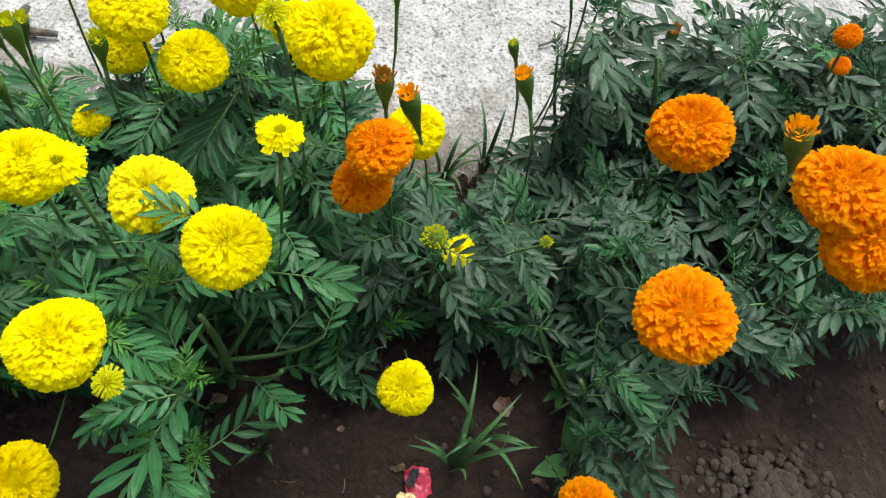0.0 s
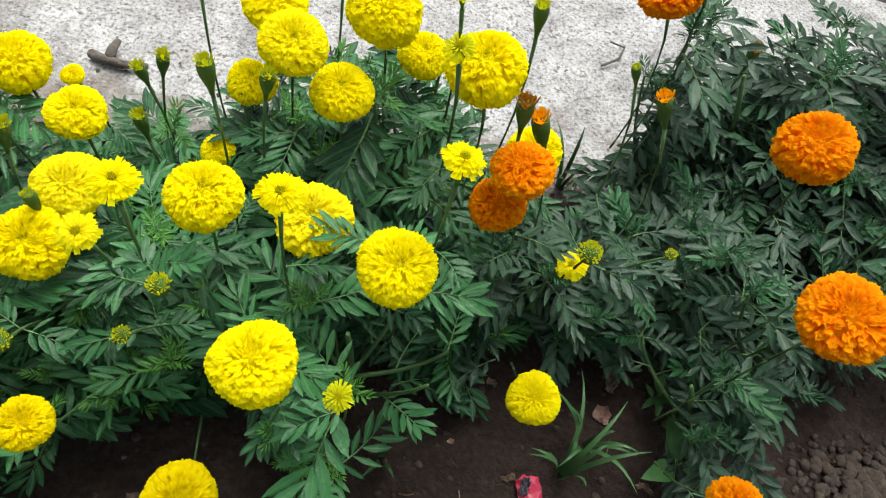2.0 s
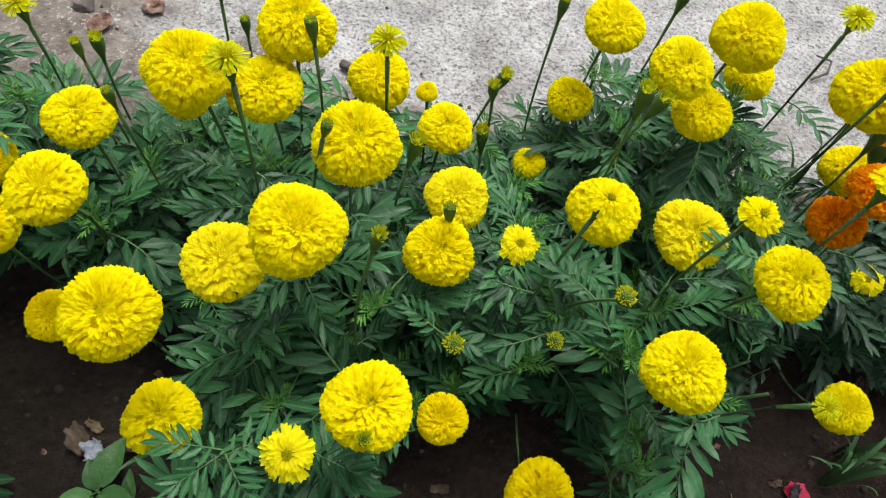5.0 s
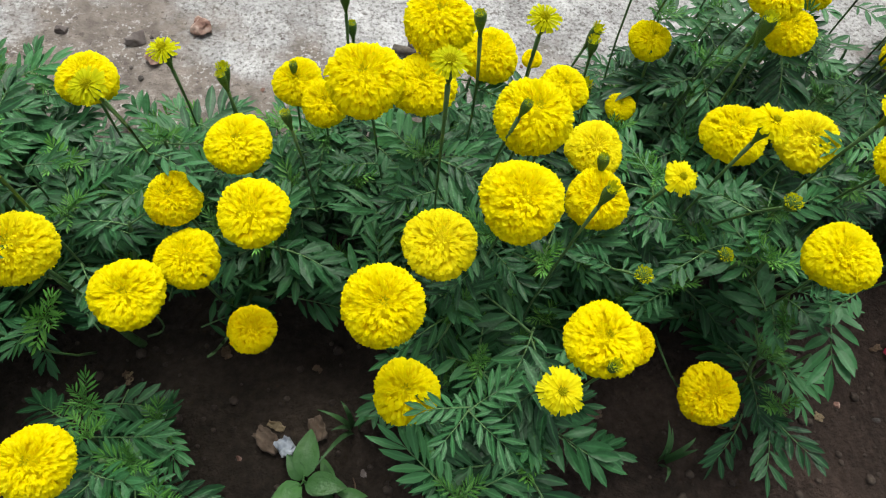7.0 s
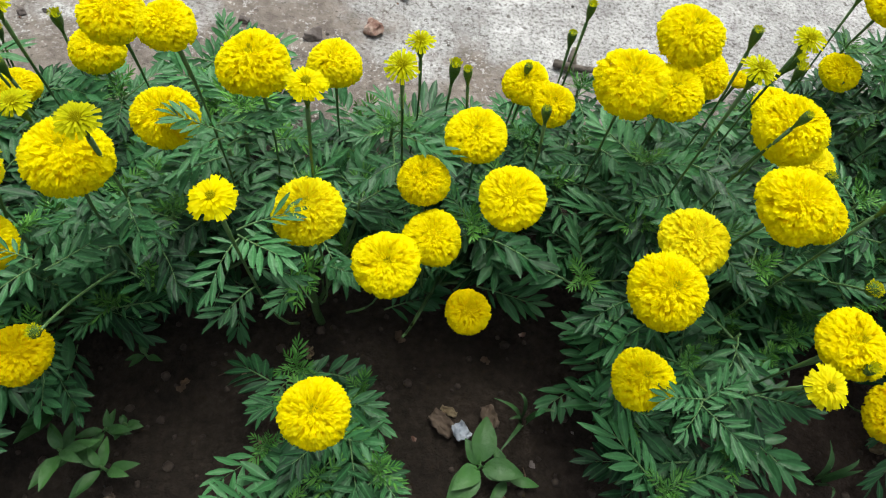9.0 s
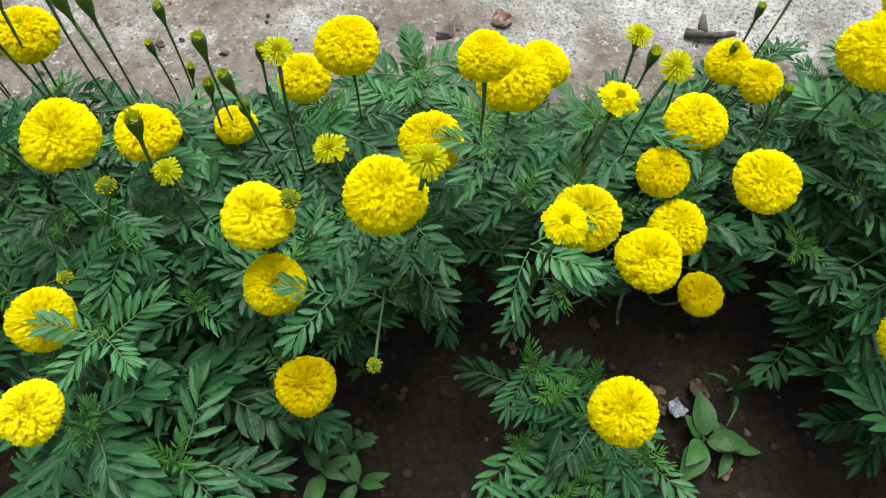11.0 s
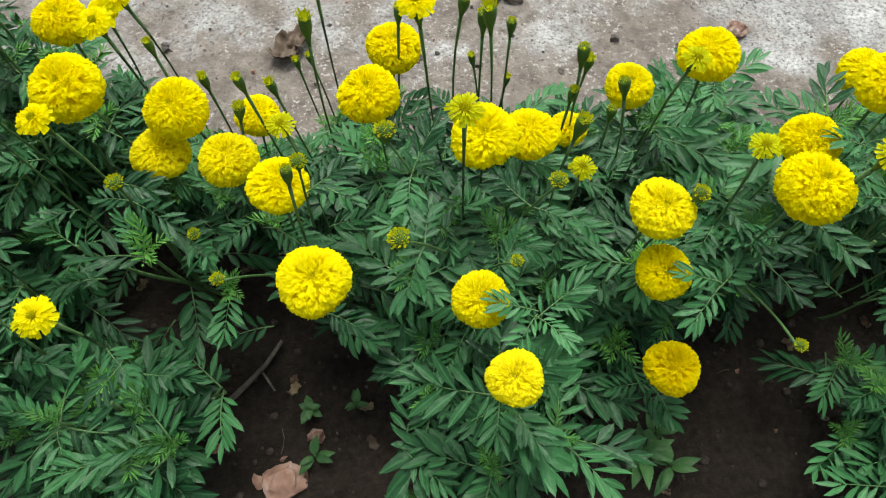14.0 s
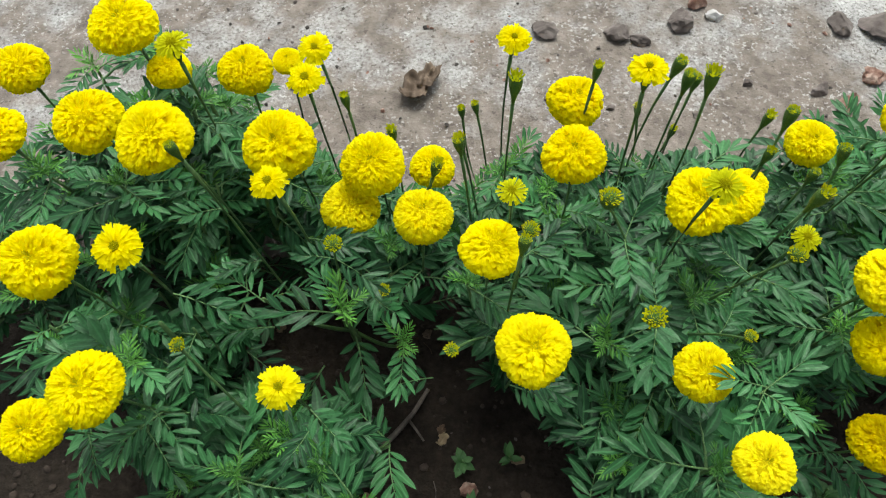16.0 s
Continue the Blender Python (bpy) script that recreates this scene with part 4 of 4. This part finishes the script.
    marigold(0.66, 0.68, 0.15, 0.34, [], 8, True, "bushy dusty green marigold plant without open flowers")
    marigold(0.84, 0.76, 0.16, 0.38, [], 9, True, "bushy dusty green marigold plant without open flowers")
    marigold(0.98, 0.95, 0.16, 0.46, [], 7, True, "tall dusty green marigold plant without open flowers")
    marigold(0.42, 0.93, 0.13, 0.50, [], 4, True, "tall dusty green marigold plant without open flowers")
    marigold(0.76, 0.96, 0.14, 0.52, [], 7, True, "tall dusty green marigold plant without open flowers")
    marigold(-0.35, 0.85, 0.10, 0.42, [], 6, False, "tall slender green marigold plant without open flowers")
    marigold(-0.18, 0.84, 0.10, 0.44, [], 6, False, "tall slender green marigold plant without open flowers")
    marigold(-0.12, 0.60, 0.10, 0.15, [], 6, False, "low shaded marigold plant without open flowers")
    marigold(0.12, 0.62, 0.09, 0.15, [], 5, True, "low shaded marigold plant without open flowers")
    marigold(-0.48, 0.46, 0.11, 0.17, [], 6, False, "low shaded marigold plant without open flowers")
    marigold(-2.95, 0.80, 0.18, 0.40, [], 11, False, "bushy green marigold plant without open flowers")
    marigold(-2.60, 0.78, 0.12, 0.44, [], 9, False, "bushy green marigold plant without open flowers")
    marigold(-2.40, 0.86, 0.10, 0.36, [], 7, False, "bushy green marigold plant without open flowers")
    marigold(-0.31, 0.30, 0.055, 0.26, [], 4, False, "small leafy marigold plant without open flowers")
    marigold(-2.55, 0.96, 0.11, 0.52, [], 9, False, "tall green marigold plant without open flowers")
    marigold(-2.74, 1.00, 0.12, 0.52, [], 9, False, "tall green marigold plant without open flowers")
    marigold(0.58, 1.00, 0.11, 0.50, [], 7, True, "tall dusty green marigold plant without open flowers")
    marigold(0.90, 1.04, 0.12, 0.50, [], 7, True, "tall dusty green marigold plant without open flowers")
    marigold(-1.46, 0.86, 0.07, 0.36, [], 5, False, "tall feathery green marigold plant without open flowers")
    marigold(-2.53, 0.45, 0.10, 0.27, [], 6, False, "small bushy green marigold plant without open flowers")

plant_bed()
BLOOMS = [(Vector(f[1:4]), f[4] / 200) for row in BED for f in row[4] if f[0] in "YOHy"]
for index, row in enumerate(BED):
    grow(index, *row)


# ---- small things on the ground ----
def stone(x, y, z, size, mat, label, seed, flat=0.65, name="stone"):
    rng = random.Random(seed)
    bm = bmesh.new()
    bmesh.ops.create_icosphere(bm, subdivisions=3, radius=1)
    cuts = [(Vector((rng.uniform(-1, 1), rng.uniform(-1, 1), rng.uniform(-1, 1))).normalized(), rng.uniform(0.45, 0.8)) for _ in range(11)]
    for q in bm.verts:
        for n, d in cuts:
            k = q.co.dot(n) - d
            if k > 0:
                q.co -= n * k
        q.co *= 1 + 0.22 * noise.noise(q.co * 2.5 + Vector((seed, 0, 0))) + 0.12 * noise.noise(q.co * 7 + Vector((0, seed, 0)))
        q.co = Vector((q.co.x * size * rng_axis(seed, 0), q.co.y * size * rng_axis(seed, 1), q.co.z * size * flat))
    me = bpy.data.meshes.new(name)
    bm.to_mesh(me)
    bm.free()
    me.materials.append(mat)
    o = new(name, me)
    o.matrix_basis = Matrix.Translation((x, y, z + size * flat * 0.45)) @ Euler((rng.uniform(-0.2, 0.2), rng.uniform(-0.2, 0.2), rng.uniform(0, 6))).to_matrix().to_4x4()
    return tagged(o, label, "stone")


def rng_axis(seed, k):
    return 0.8 + 0.45 * ((seed * 37 + k * 53) % 17) / 17


def twig(name, points, thick, label, mat=WOOD, seed=0):
    rng = random.Random(seed)
    pts = [Vector(p) for p in points]
    radii = [thick * (1 - 0.5 * i / len(pts)) * rng.uniform(0.85, 1.15) for i in range(len(pts))]
    v, f = tube(pts, radii, 7)
    return tagged(new(name, mesh_of(name, v, f, [mat])), label, "twig")


TOP = 0.05
stone(-2.246, 0.33, 0.0, 0.041, STONE_PINK, "pinkish rough broken stone lying on dark soil", 3)
stone(-2.29, 0.335, 0.0, 0.014, STONE_PINK, "small pinkish stone lying on dark soil", 5)
stone(-2.335, 0.437, 0.0, 0.008, STONE_PINK, "small pinkish stone lying on dark soil", 6)
stone(-2.187, 0.397, 0.0, 0.021, STONE_RED, "small reddish brown clod of earth", 7)
stone(-2.364, 0.398, 0.0, 0.011, STONE_PINK, "small pale stone on dark soil", 9)
for k, (px, py, s, mat, text) in enumerate((
        (-1.906, 1.403, 0.03, STONE_GREY, "dark grey-brown stone on the concrete"), (-1.735, 1.385, 0.03, STONE_GREY, "brown flat stone on the concrete"),
        (-1.687, 1.352, 0.024, STONE_GREY, "grey-brown stone on the concrete"), (-1.535, 1.455, 0.034, STONE_RED, "flat pinkish stone on the concrete"),
        (-1.585, 1.4, 0.038, STONE_GREY, "flat grey-brown stone on the concrete"), (-1.5, 1.41, 0.024, STONE_WHITE, "pale grey stone on the concrete"),
        (-1.215, 1.35, 0.033, STONE_GREY, "brown cubic stone on the concrete"), (-1.13, 1.335, 0.042, STONE_GREY, "large brown stone on the concrete"),
        (-1.286, 1.116, 0.028, STONE_RED, "flat reddish stone on the concrete"), (-1.8, 1.16, 0.013, STONE_GREY, "small brown stone on trodden earth"),
        (-1.93, 1.2, 0.011, STONE_GREY, "small brown stone on trodden earth"), (-1.48, 1.2, 0.014, STONE_GREY, "small brown stone on trodden earth"),
        (-1.2, 1.19, 0.026, STONE_RED, "broken reddish brown stone on the concrete"), (-1.33, 1.16, 0.02, STONE_GREY, "small brown stone on trodden earth"),
        (-1.62, 1.12, 0.012, STONE_GREY, "small brown stone on trodden earth"), (-2.5, 1.3, 0.016, STONE_GREY, "small brown stone on trodden earth"))):
    stone(px, py, TOP - 0.004, s, mat, text, 20 + k)
for k in range(150):
    RNG.seed(400 + k)
    px, py = RNG.uniform(-2.9, -0.5), RNG.uniform(1.0, 1.6)
    stone(px, py, TOP - 0.004, RNG.uniform(0.003, 0.0065), RNG.choice((STONE_GREY, STONE_RED, STONE_DARK)), "tiny brown pebble on the concrete", 500 + k, name="pebble")
for k in range(60):
    RNG.seed(700 + k)
    px, py = RNG.uniform(-2.8, 0.8), RNG.uniform(0.2, 0.6)
    stone(px, py, ground_height(px, py) - 0.002, RNG.uniform(0.003, 0.008), RNG.choice((STONE_GREY, STONE_RED, STONE_DARK)), "tiny brown pebble on dark soil", 800 + k, name="pebble")
# clods and crumbs of the dug soil
clod_verts, clod_faces = [], []
for k in range(2600):
    RNG.seed(3000 + k)
    px, py = RNG.uniform(-3.0, 1.0), RNG.uniform(0.12, 0.95)
    if RNG.random() < 0.5 and noise.noise(Vector((px * 6, py * 6, 9))) < 0.1:
        continue
    r = RNG.uniform(0.002, 0.005) if RNG.random() < 0.8 else RNG.uniform(0.005, 0.009)
    v, f = turned([(0.5, -0.6), (0.95, -0.2), (0.85, 0.3), (0.5, 0.55), (0.15, 0.68)], 7)
    o = len(clod_verts)
    z0 = ground_height(px, py)
    clod_verts += [Vector((px + q.x * r * RNG.uniform(0.75, 1.3), py + q.y * r * RNG.uniform(0.75, 1.3), z0 + r * 0.3 + q.z * r * RNG.uniform(0.7, 1.2))) for q in v]
    clod_faces += [tuple(i + o for i in q) for q in f]
for k in range(260):
    RNG.seed(9000 + k)
    px, py, r = RNG.gauss(0.64, 0.05), RNG.gauss(0.37, 0.035), RNG.uniform(0.004, 0.013)
    v, f = turned([(0.5, -0.6), (0.95, -0.2), (0.85, 0.3), (0.5, 0.55), (0.15, 0.68)], 7)
    o = len(clod_verts)
    z0 = ground_height(px, py) + 0.012 * math.exp(-((px - 0.64) ** 2 + (py - 0.37) ** 2) / 0.004)
    clod_verts += [Vector((px + q.x * r * RNG.uniform(0.7, 1.3), py + q.y * r * RNG.uniform(0.7, 1.3), z0 + q.z * r * RNG.uniform(0.7, 1.2))) for q in v]
    clod_faces += [tuple(i + o for i in q) for q in f]
tagged(new("soil_clods", mesh_of("soil_clods", clod_verts, clod_faces, [CLOD])), "crumbs and clods of dark brown soil", "soil", kind="stuff")
# broken dark stones below the far edge of the concrete
for k in range(46):
    RNG.seed(900 + k)
    px = -1.0 + k * 0.075 + RNG.uniform(-0.03, 0.03)
    stone(px, 1.74 + RNG.uniform(-0.04, 0.16), -0.06, RNG.uniform(0.05, 0.1), STONE_DARK, "dark broken stone beside the concrete edge", 950 + k, 0.7)

twig("twig", [(-0.81, 1.098, TOP + 0.006), (-0.785, 1.084, TOP + 0.01), (-0.745, 1.076, TOP + 0.009), (-0.70, 1.08, TOP + 0.008)], 0.0105, "short grey twig lying on the concrete", seed=1)
twig("twig", [(-0.772, 1.085, TOP + 0.008), (-0.77, 1.105, TOP + 0.016), (-0.762, 1.128, TOP + 0.02)], 0.01, "short grey twig stub on the concrete", seed=2)
twig("twig", [(-2.345, 0.472, 0.01), (-2.31, 0.5, 0.013), (-2.275, 0.535, 0.012), (-2.245, 0.575, 0.016)], 0.006, "dark dry twig on the soil", seed=3)
twig("twig", [(-2.285, 0.525, 0.01), (-2.272, 0.505, 0.01), (-2.26, 0.485, 0.008)], 0.003, "thin dry twig on the soil", seed=4)
twig("twig", [(0.24, 1.25, TOP + 0.004), (0.28, 1.27, TOP + 0.012), (0.3, 1.31, TOP + 0.012), (0.27, 1.33, TOP + 0.006)], 0.003, "curled dark twig on the concrete", seed=5)


def crumpled(name, x, y, z, sx_, sy_, mat, label, category, seed, lift=0.012):
    n = 13
    verts, faces = [], []
    for j in range(n):
        for i in range(n):
            u, w_ = i / (n - 1) - 0.5, j / (n - 1) - 0.5
            edge = 1 - 0.5 * abs(w_) * 2 * abs(w_)
            h = noise.noise(Vector((u * 5 + seed, w_ * 5, 1))) * lift + noise.noise(Vector((u * 11, w_ * 11 + seed, 4))) * lift * 0.5 + abs(u) * lift
            verts.append((u * sx_ * edge + noise.noise(Vector((u * 4, w_ * 4, seed))) * 0.006, w_ * sy_, h + lift * 0.6))
    for j in range(n - 1):
        for i in range(n - 1):
            a = j * n + i
            faces.append((a, a + 1, a + n + 1, a + n))
    o = new(name, mesh_of(name, verts, faces, [mat]))
    s = o.modifiers.new("thickness", "SOLIDIFY")
    s.thickness = 0.0012
    o.matrix_basis = Matrix.Translation((x, y, z)) @ Matrix.Rotation(seed * 1.3, 4, "Z")
    return tagged(o, label, category)


crumpled("dead_leaf", -2.225, 1.25, TOP + 0.002, 0.075, 0.06, DEADLEAF, "crumpled brown dead leaf on the concrete", "dead leaf", 1, 0.018)
crumpled("dead_leaf", -2.19, 1.275, TOP + 0.004, 0.04, 0.07, DEADLEAF, "curled dark dead leaf on the concrete", "dead leaf", 2, 0.02)
crumpled("dead_leaf", -1.1, 0.328, 0.006, 0.028, 0.05, DEADLEAF, "brown dead leaf on the soil", "dead leaf", 3)
crumpled("dead_leaf", -1.02, 0.337, 0.006, 0.026, 0.04, DEADLEAF, "brown dead leaf on the soil", "dead leaf", 5)
crumpled("withered_flower", -0.327, 0.262, 0.004, 0.03, 0.04, STRAW, "pale withered flower lying on dark soil", "withered flower", 6, 0.012)
crumpled("dead_leaf", 0.2, 0.53, 0.004, 0.022, 0.05, DEADLEAF, "curled brown dead leaf on the soil", "dead leaf", 7, 0.012)
crumpled("dead_leaf", 0.175, 0.465, 0.004, 0.03, 0.03, STONE_RED, "reddish brown dead leaf on the soil", "dead leaf", 8, 0.008)
crumpled("plastic_scrap", -1.07, 0.312, 0.016, 0.03, 0.026, PALE, "crumpled scrap of pale plastic on the soil", "litter", 4)


for k in range(46):
    RNG.seed(5200 + k)
    px, py = RNG.choice(BARE)
    px, py = px + RNG.uniform(-0.07, 0.07), py + RNG.uniform(-0.06, 0.05)
    if RNG.random() < 0.55:
        crumpled("dead_leaf", px, py, ground_height(px, py), RNG.uniform(0.008, 0.016), RNG.uniform(0.014, 0.03), RNG.choice((DEADLEAF, DRY, STRAW)), "small withered leaf scrap on dark soil", "dead leaf", k, 0.004)
    else:
        a, l = RNG.uniform(0, 6.28), RNG.uniform(0.02, 0.05)
        z0 = ground_height(px, py) + 0.003
        twig("twig", [(px + l * s_ * math.cos(a + s_ * 0.4), py + l * s_ * math.sin(a + s_ * 0.4), z0 + 0.002 * (i % 2)) for i, s_ in enumerate((-0.5, -0.2, 0.15, 0.5))], RNG.uniform(0.0008, 0.0016), "thin dry stalk lying on dark soil", RNG.choice((DRY, STRAW, WOOD)), k)


def wrapper(x, y, z):
    w_ = thing("snack_wrapper", x, y, z, "crumpled red and cream snack wrapper on the soil", "litter")
    for name, mat, dx, dy, sx_, sy_, seed in (("red_side", RED, 0.004, 0.008, 0.05, 0.04, 11), ("cream_side", CREAM, -0.014, -0.02, 0.03, 0.024, 12), ("dark_print", INK, -0.006, 0.014, 0.03, 0.013, 13)):
        o = crumpled(name, dx, dy, {"red_side": 0, "cream_side": 0.002, "dark_print": 0.009}[name], sx_, sy_, mat, "", "", seed, 0.007)
        o.parent = w_


wrapper(0.035, 0.325, 0.006)


# ---- weeds and grass ----
def grass_clump(x, y, count, tall, seed):
    rng = random.Random(seed)
    clump = thing("grass_clump", x, y, 0, "clump of narrow green grass blades in the soil", "grass", "weeds between the marigolds")
    for k in range(count):
        yaw, reach = rng.uniform(0, math.tau), rng.uniform(0.25, 0.9)
        high = tall * rng.uniform(0.6, 1.1)
        out = Vector((math.cos(yaw), math.sin(yaw), 0))
        points = bend(out * 0.006, out * reach * high * 0.3 + Vector((0, 0, high * 0.9)), out * reach * high + Vector((0, 0, high * rng.uniform(0.55, 1.0))), 8)
        side = Vector((-out.y, out.x, 0))
        v, f = [], []
        for i, p in enumerate(points):
            half = 0.0042 * (1 - (i / 7) ** 2.2) + 0.0003
            v += [p - side * half + Vector((0, 0, half * 0.5)), p, p + side * half + Vector((0, 0, half * 0.5))]
        for i in range(7):
            for c in range(2):
                f.append((i * 3 + c, i * 3 + c + 1, i * 3 + c + 4, i * 3 + c + 3))
        put("grass_blade", mesh_of("grass_blade", v, f, [BLADE]), clump)


def broad_weed(x, y, count, size, seed, high=0.04, wide=0.21):
    rng = random.Random(seed)
    weed = thing("broadleaf_weed", x, y, 0, "low weed with broad oval green leaves in the soil", "weed", "weeds between the marigolds")
    v, f = tube([Vector((0, 0, -0.01)), Vector((0.002, 0, high * 0.5)), Vector((0, 0.002, high))], [0.003, 0.0025, 0.002], 6)
    put("stem", mesh_of("stem", v, f, [STEM]), weed)
    for k in range(count):
        yaw, s = k * 2.2 + rng.uniform(-0.3, 0.3), size * rng.uniform(0.65, 1.1)
        verts, faces = [], []
        for i in range(8):
            t = i / 7
            half = wide * math.sin(math.pi * min(1, t * 0.93 + 0.05)) ** 0.8 * (1.15 - 0.5 * t)
            zz = 0.25 * t - 0.45 * t * t
            for c in (-1, -0.5, 0, 0.5, 1):
                verts.append((c * half, 0.12 + t, zz + 0.14 * abs(c) * half * 2 + 0.02 * math.sin(i * 2.5 + c * 3)))
        for i in range(7):
            for c in range(4):
                a = i * 5 + c
                faces.append((a, a + 1, a + 6, a + 5))
        v2, f2 = tube([Vector((0, 0, 0)), Vector((0, 0.13, 0.01))], [0.02, 0.015], 5)
        o = len(verts)
        verts += [tuple(q) for q in v2]
        faces += [tuple(i + o for i in q) for q in f2]
        put("leaf", mesh_of("leaf", verts, faces, [WEED]), weed,
            Matrix.Translation((0, 0, high * rng.uniform(0.5, 1))) @ Euler((rng.uniform(0.1, 0.6), 0, yaw)).to_matrix().to_4x4() @ Matrix.Scale(s, 4))


grass_clump(0.09, 0.36, 9, 0.17, 1)
grass_clump(0.13, 0.41, 7, 0.15, 2)
grass_clump(-0.2, 0.37, 5, 0.07, 3)
grass_clump(-0.29, 0.41, 4, 0.06, 4)
grass_clump(0.13, 0.93, 9, 0.14, 5)
grass_clump(0.05, 0.9, 7, 0.12, 6)
grass_clump(-0.96, 0.33, 6, 0.12, 7)
grass_clump(-0.46, 0.21, 6, 0.1, 8)
grass_clump(-2.66, 0.5, 7, 0.1, 9)
broad_weed(-1.045, 0.255, 6, 0.068, 1, 0.035, 0.32)
broad_weed(-1.0, 0.235, 4, 0.05, 2, 0.02)
broad_weed(-1.66, 0.29, 9, 0.052, 3, 0.1)
broad_weed(-1.62, 0.33, 6, 0.045, 4, 0.05)
broad_weed(-1.7, 0.36, 6, 0.055, 5, 0.07)
broad_weed(-1.585, 0.455, 5, 0.03, 6, 0.03)
broad_weed(-2.195, 0.44, 11, 0.024, 7, 0.03, 0.36)
broad_weed(-2.19, 0.36, 6, 0.034, 14, 0.025, 0.24)
broad_weed(-2.115, 0.44, 6, 0.024, 8, 0.03, 0.3)
broad_weed(-1.6, 0.342, 7, 0.022, 15, 0.03, 0.34)
broad_weed(-1.74, 0.4, 7, 0.055, 9, 0.09)
broad_weed(-1.61, 0.27, 7, 0.05, 10, 0.07)
broad_weed(0.26, 0.49, 9, 0.035, 11, 0.07)
broad_weed(0.275, 0.375, 4, 0.085, 12, 0.07, 0.28)
broad_weed(-0.1, 0.74, 5, 0.09, 13, 0.2)
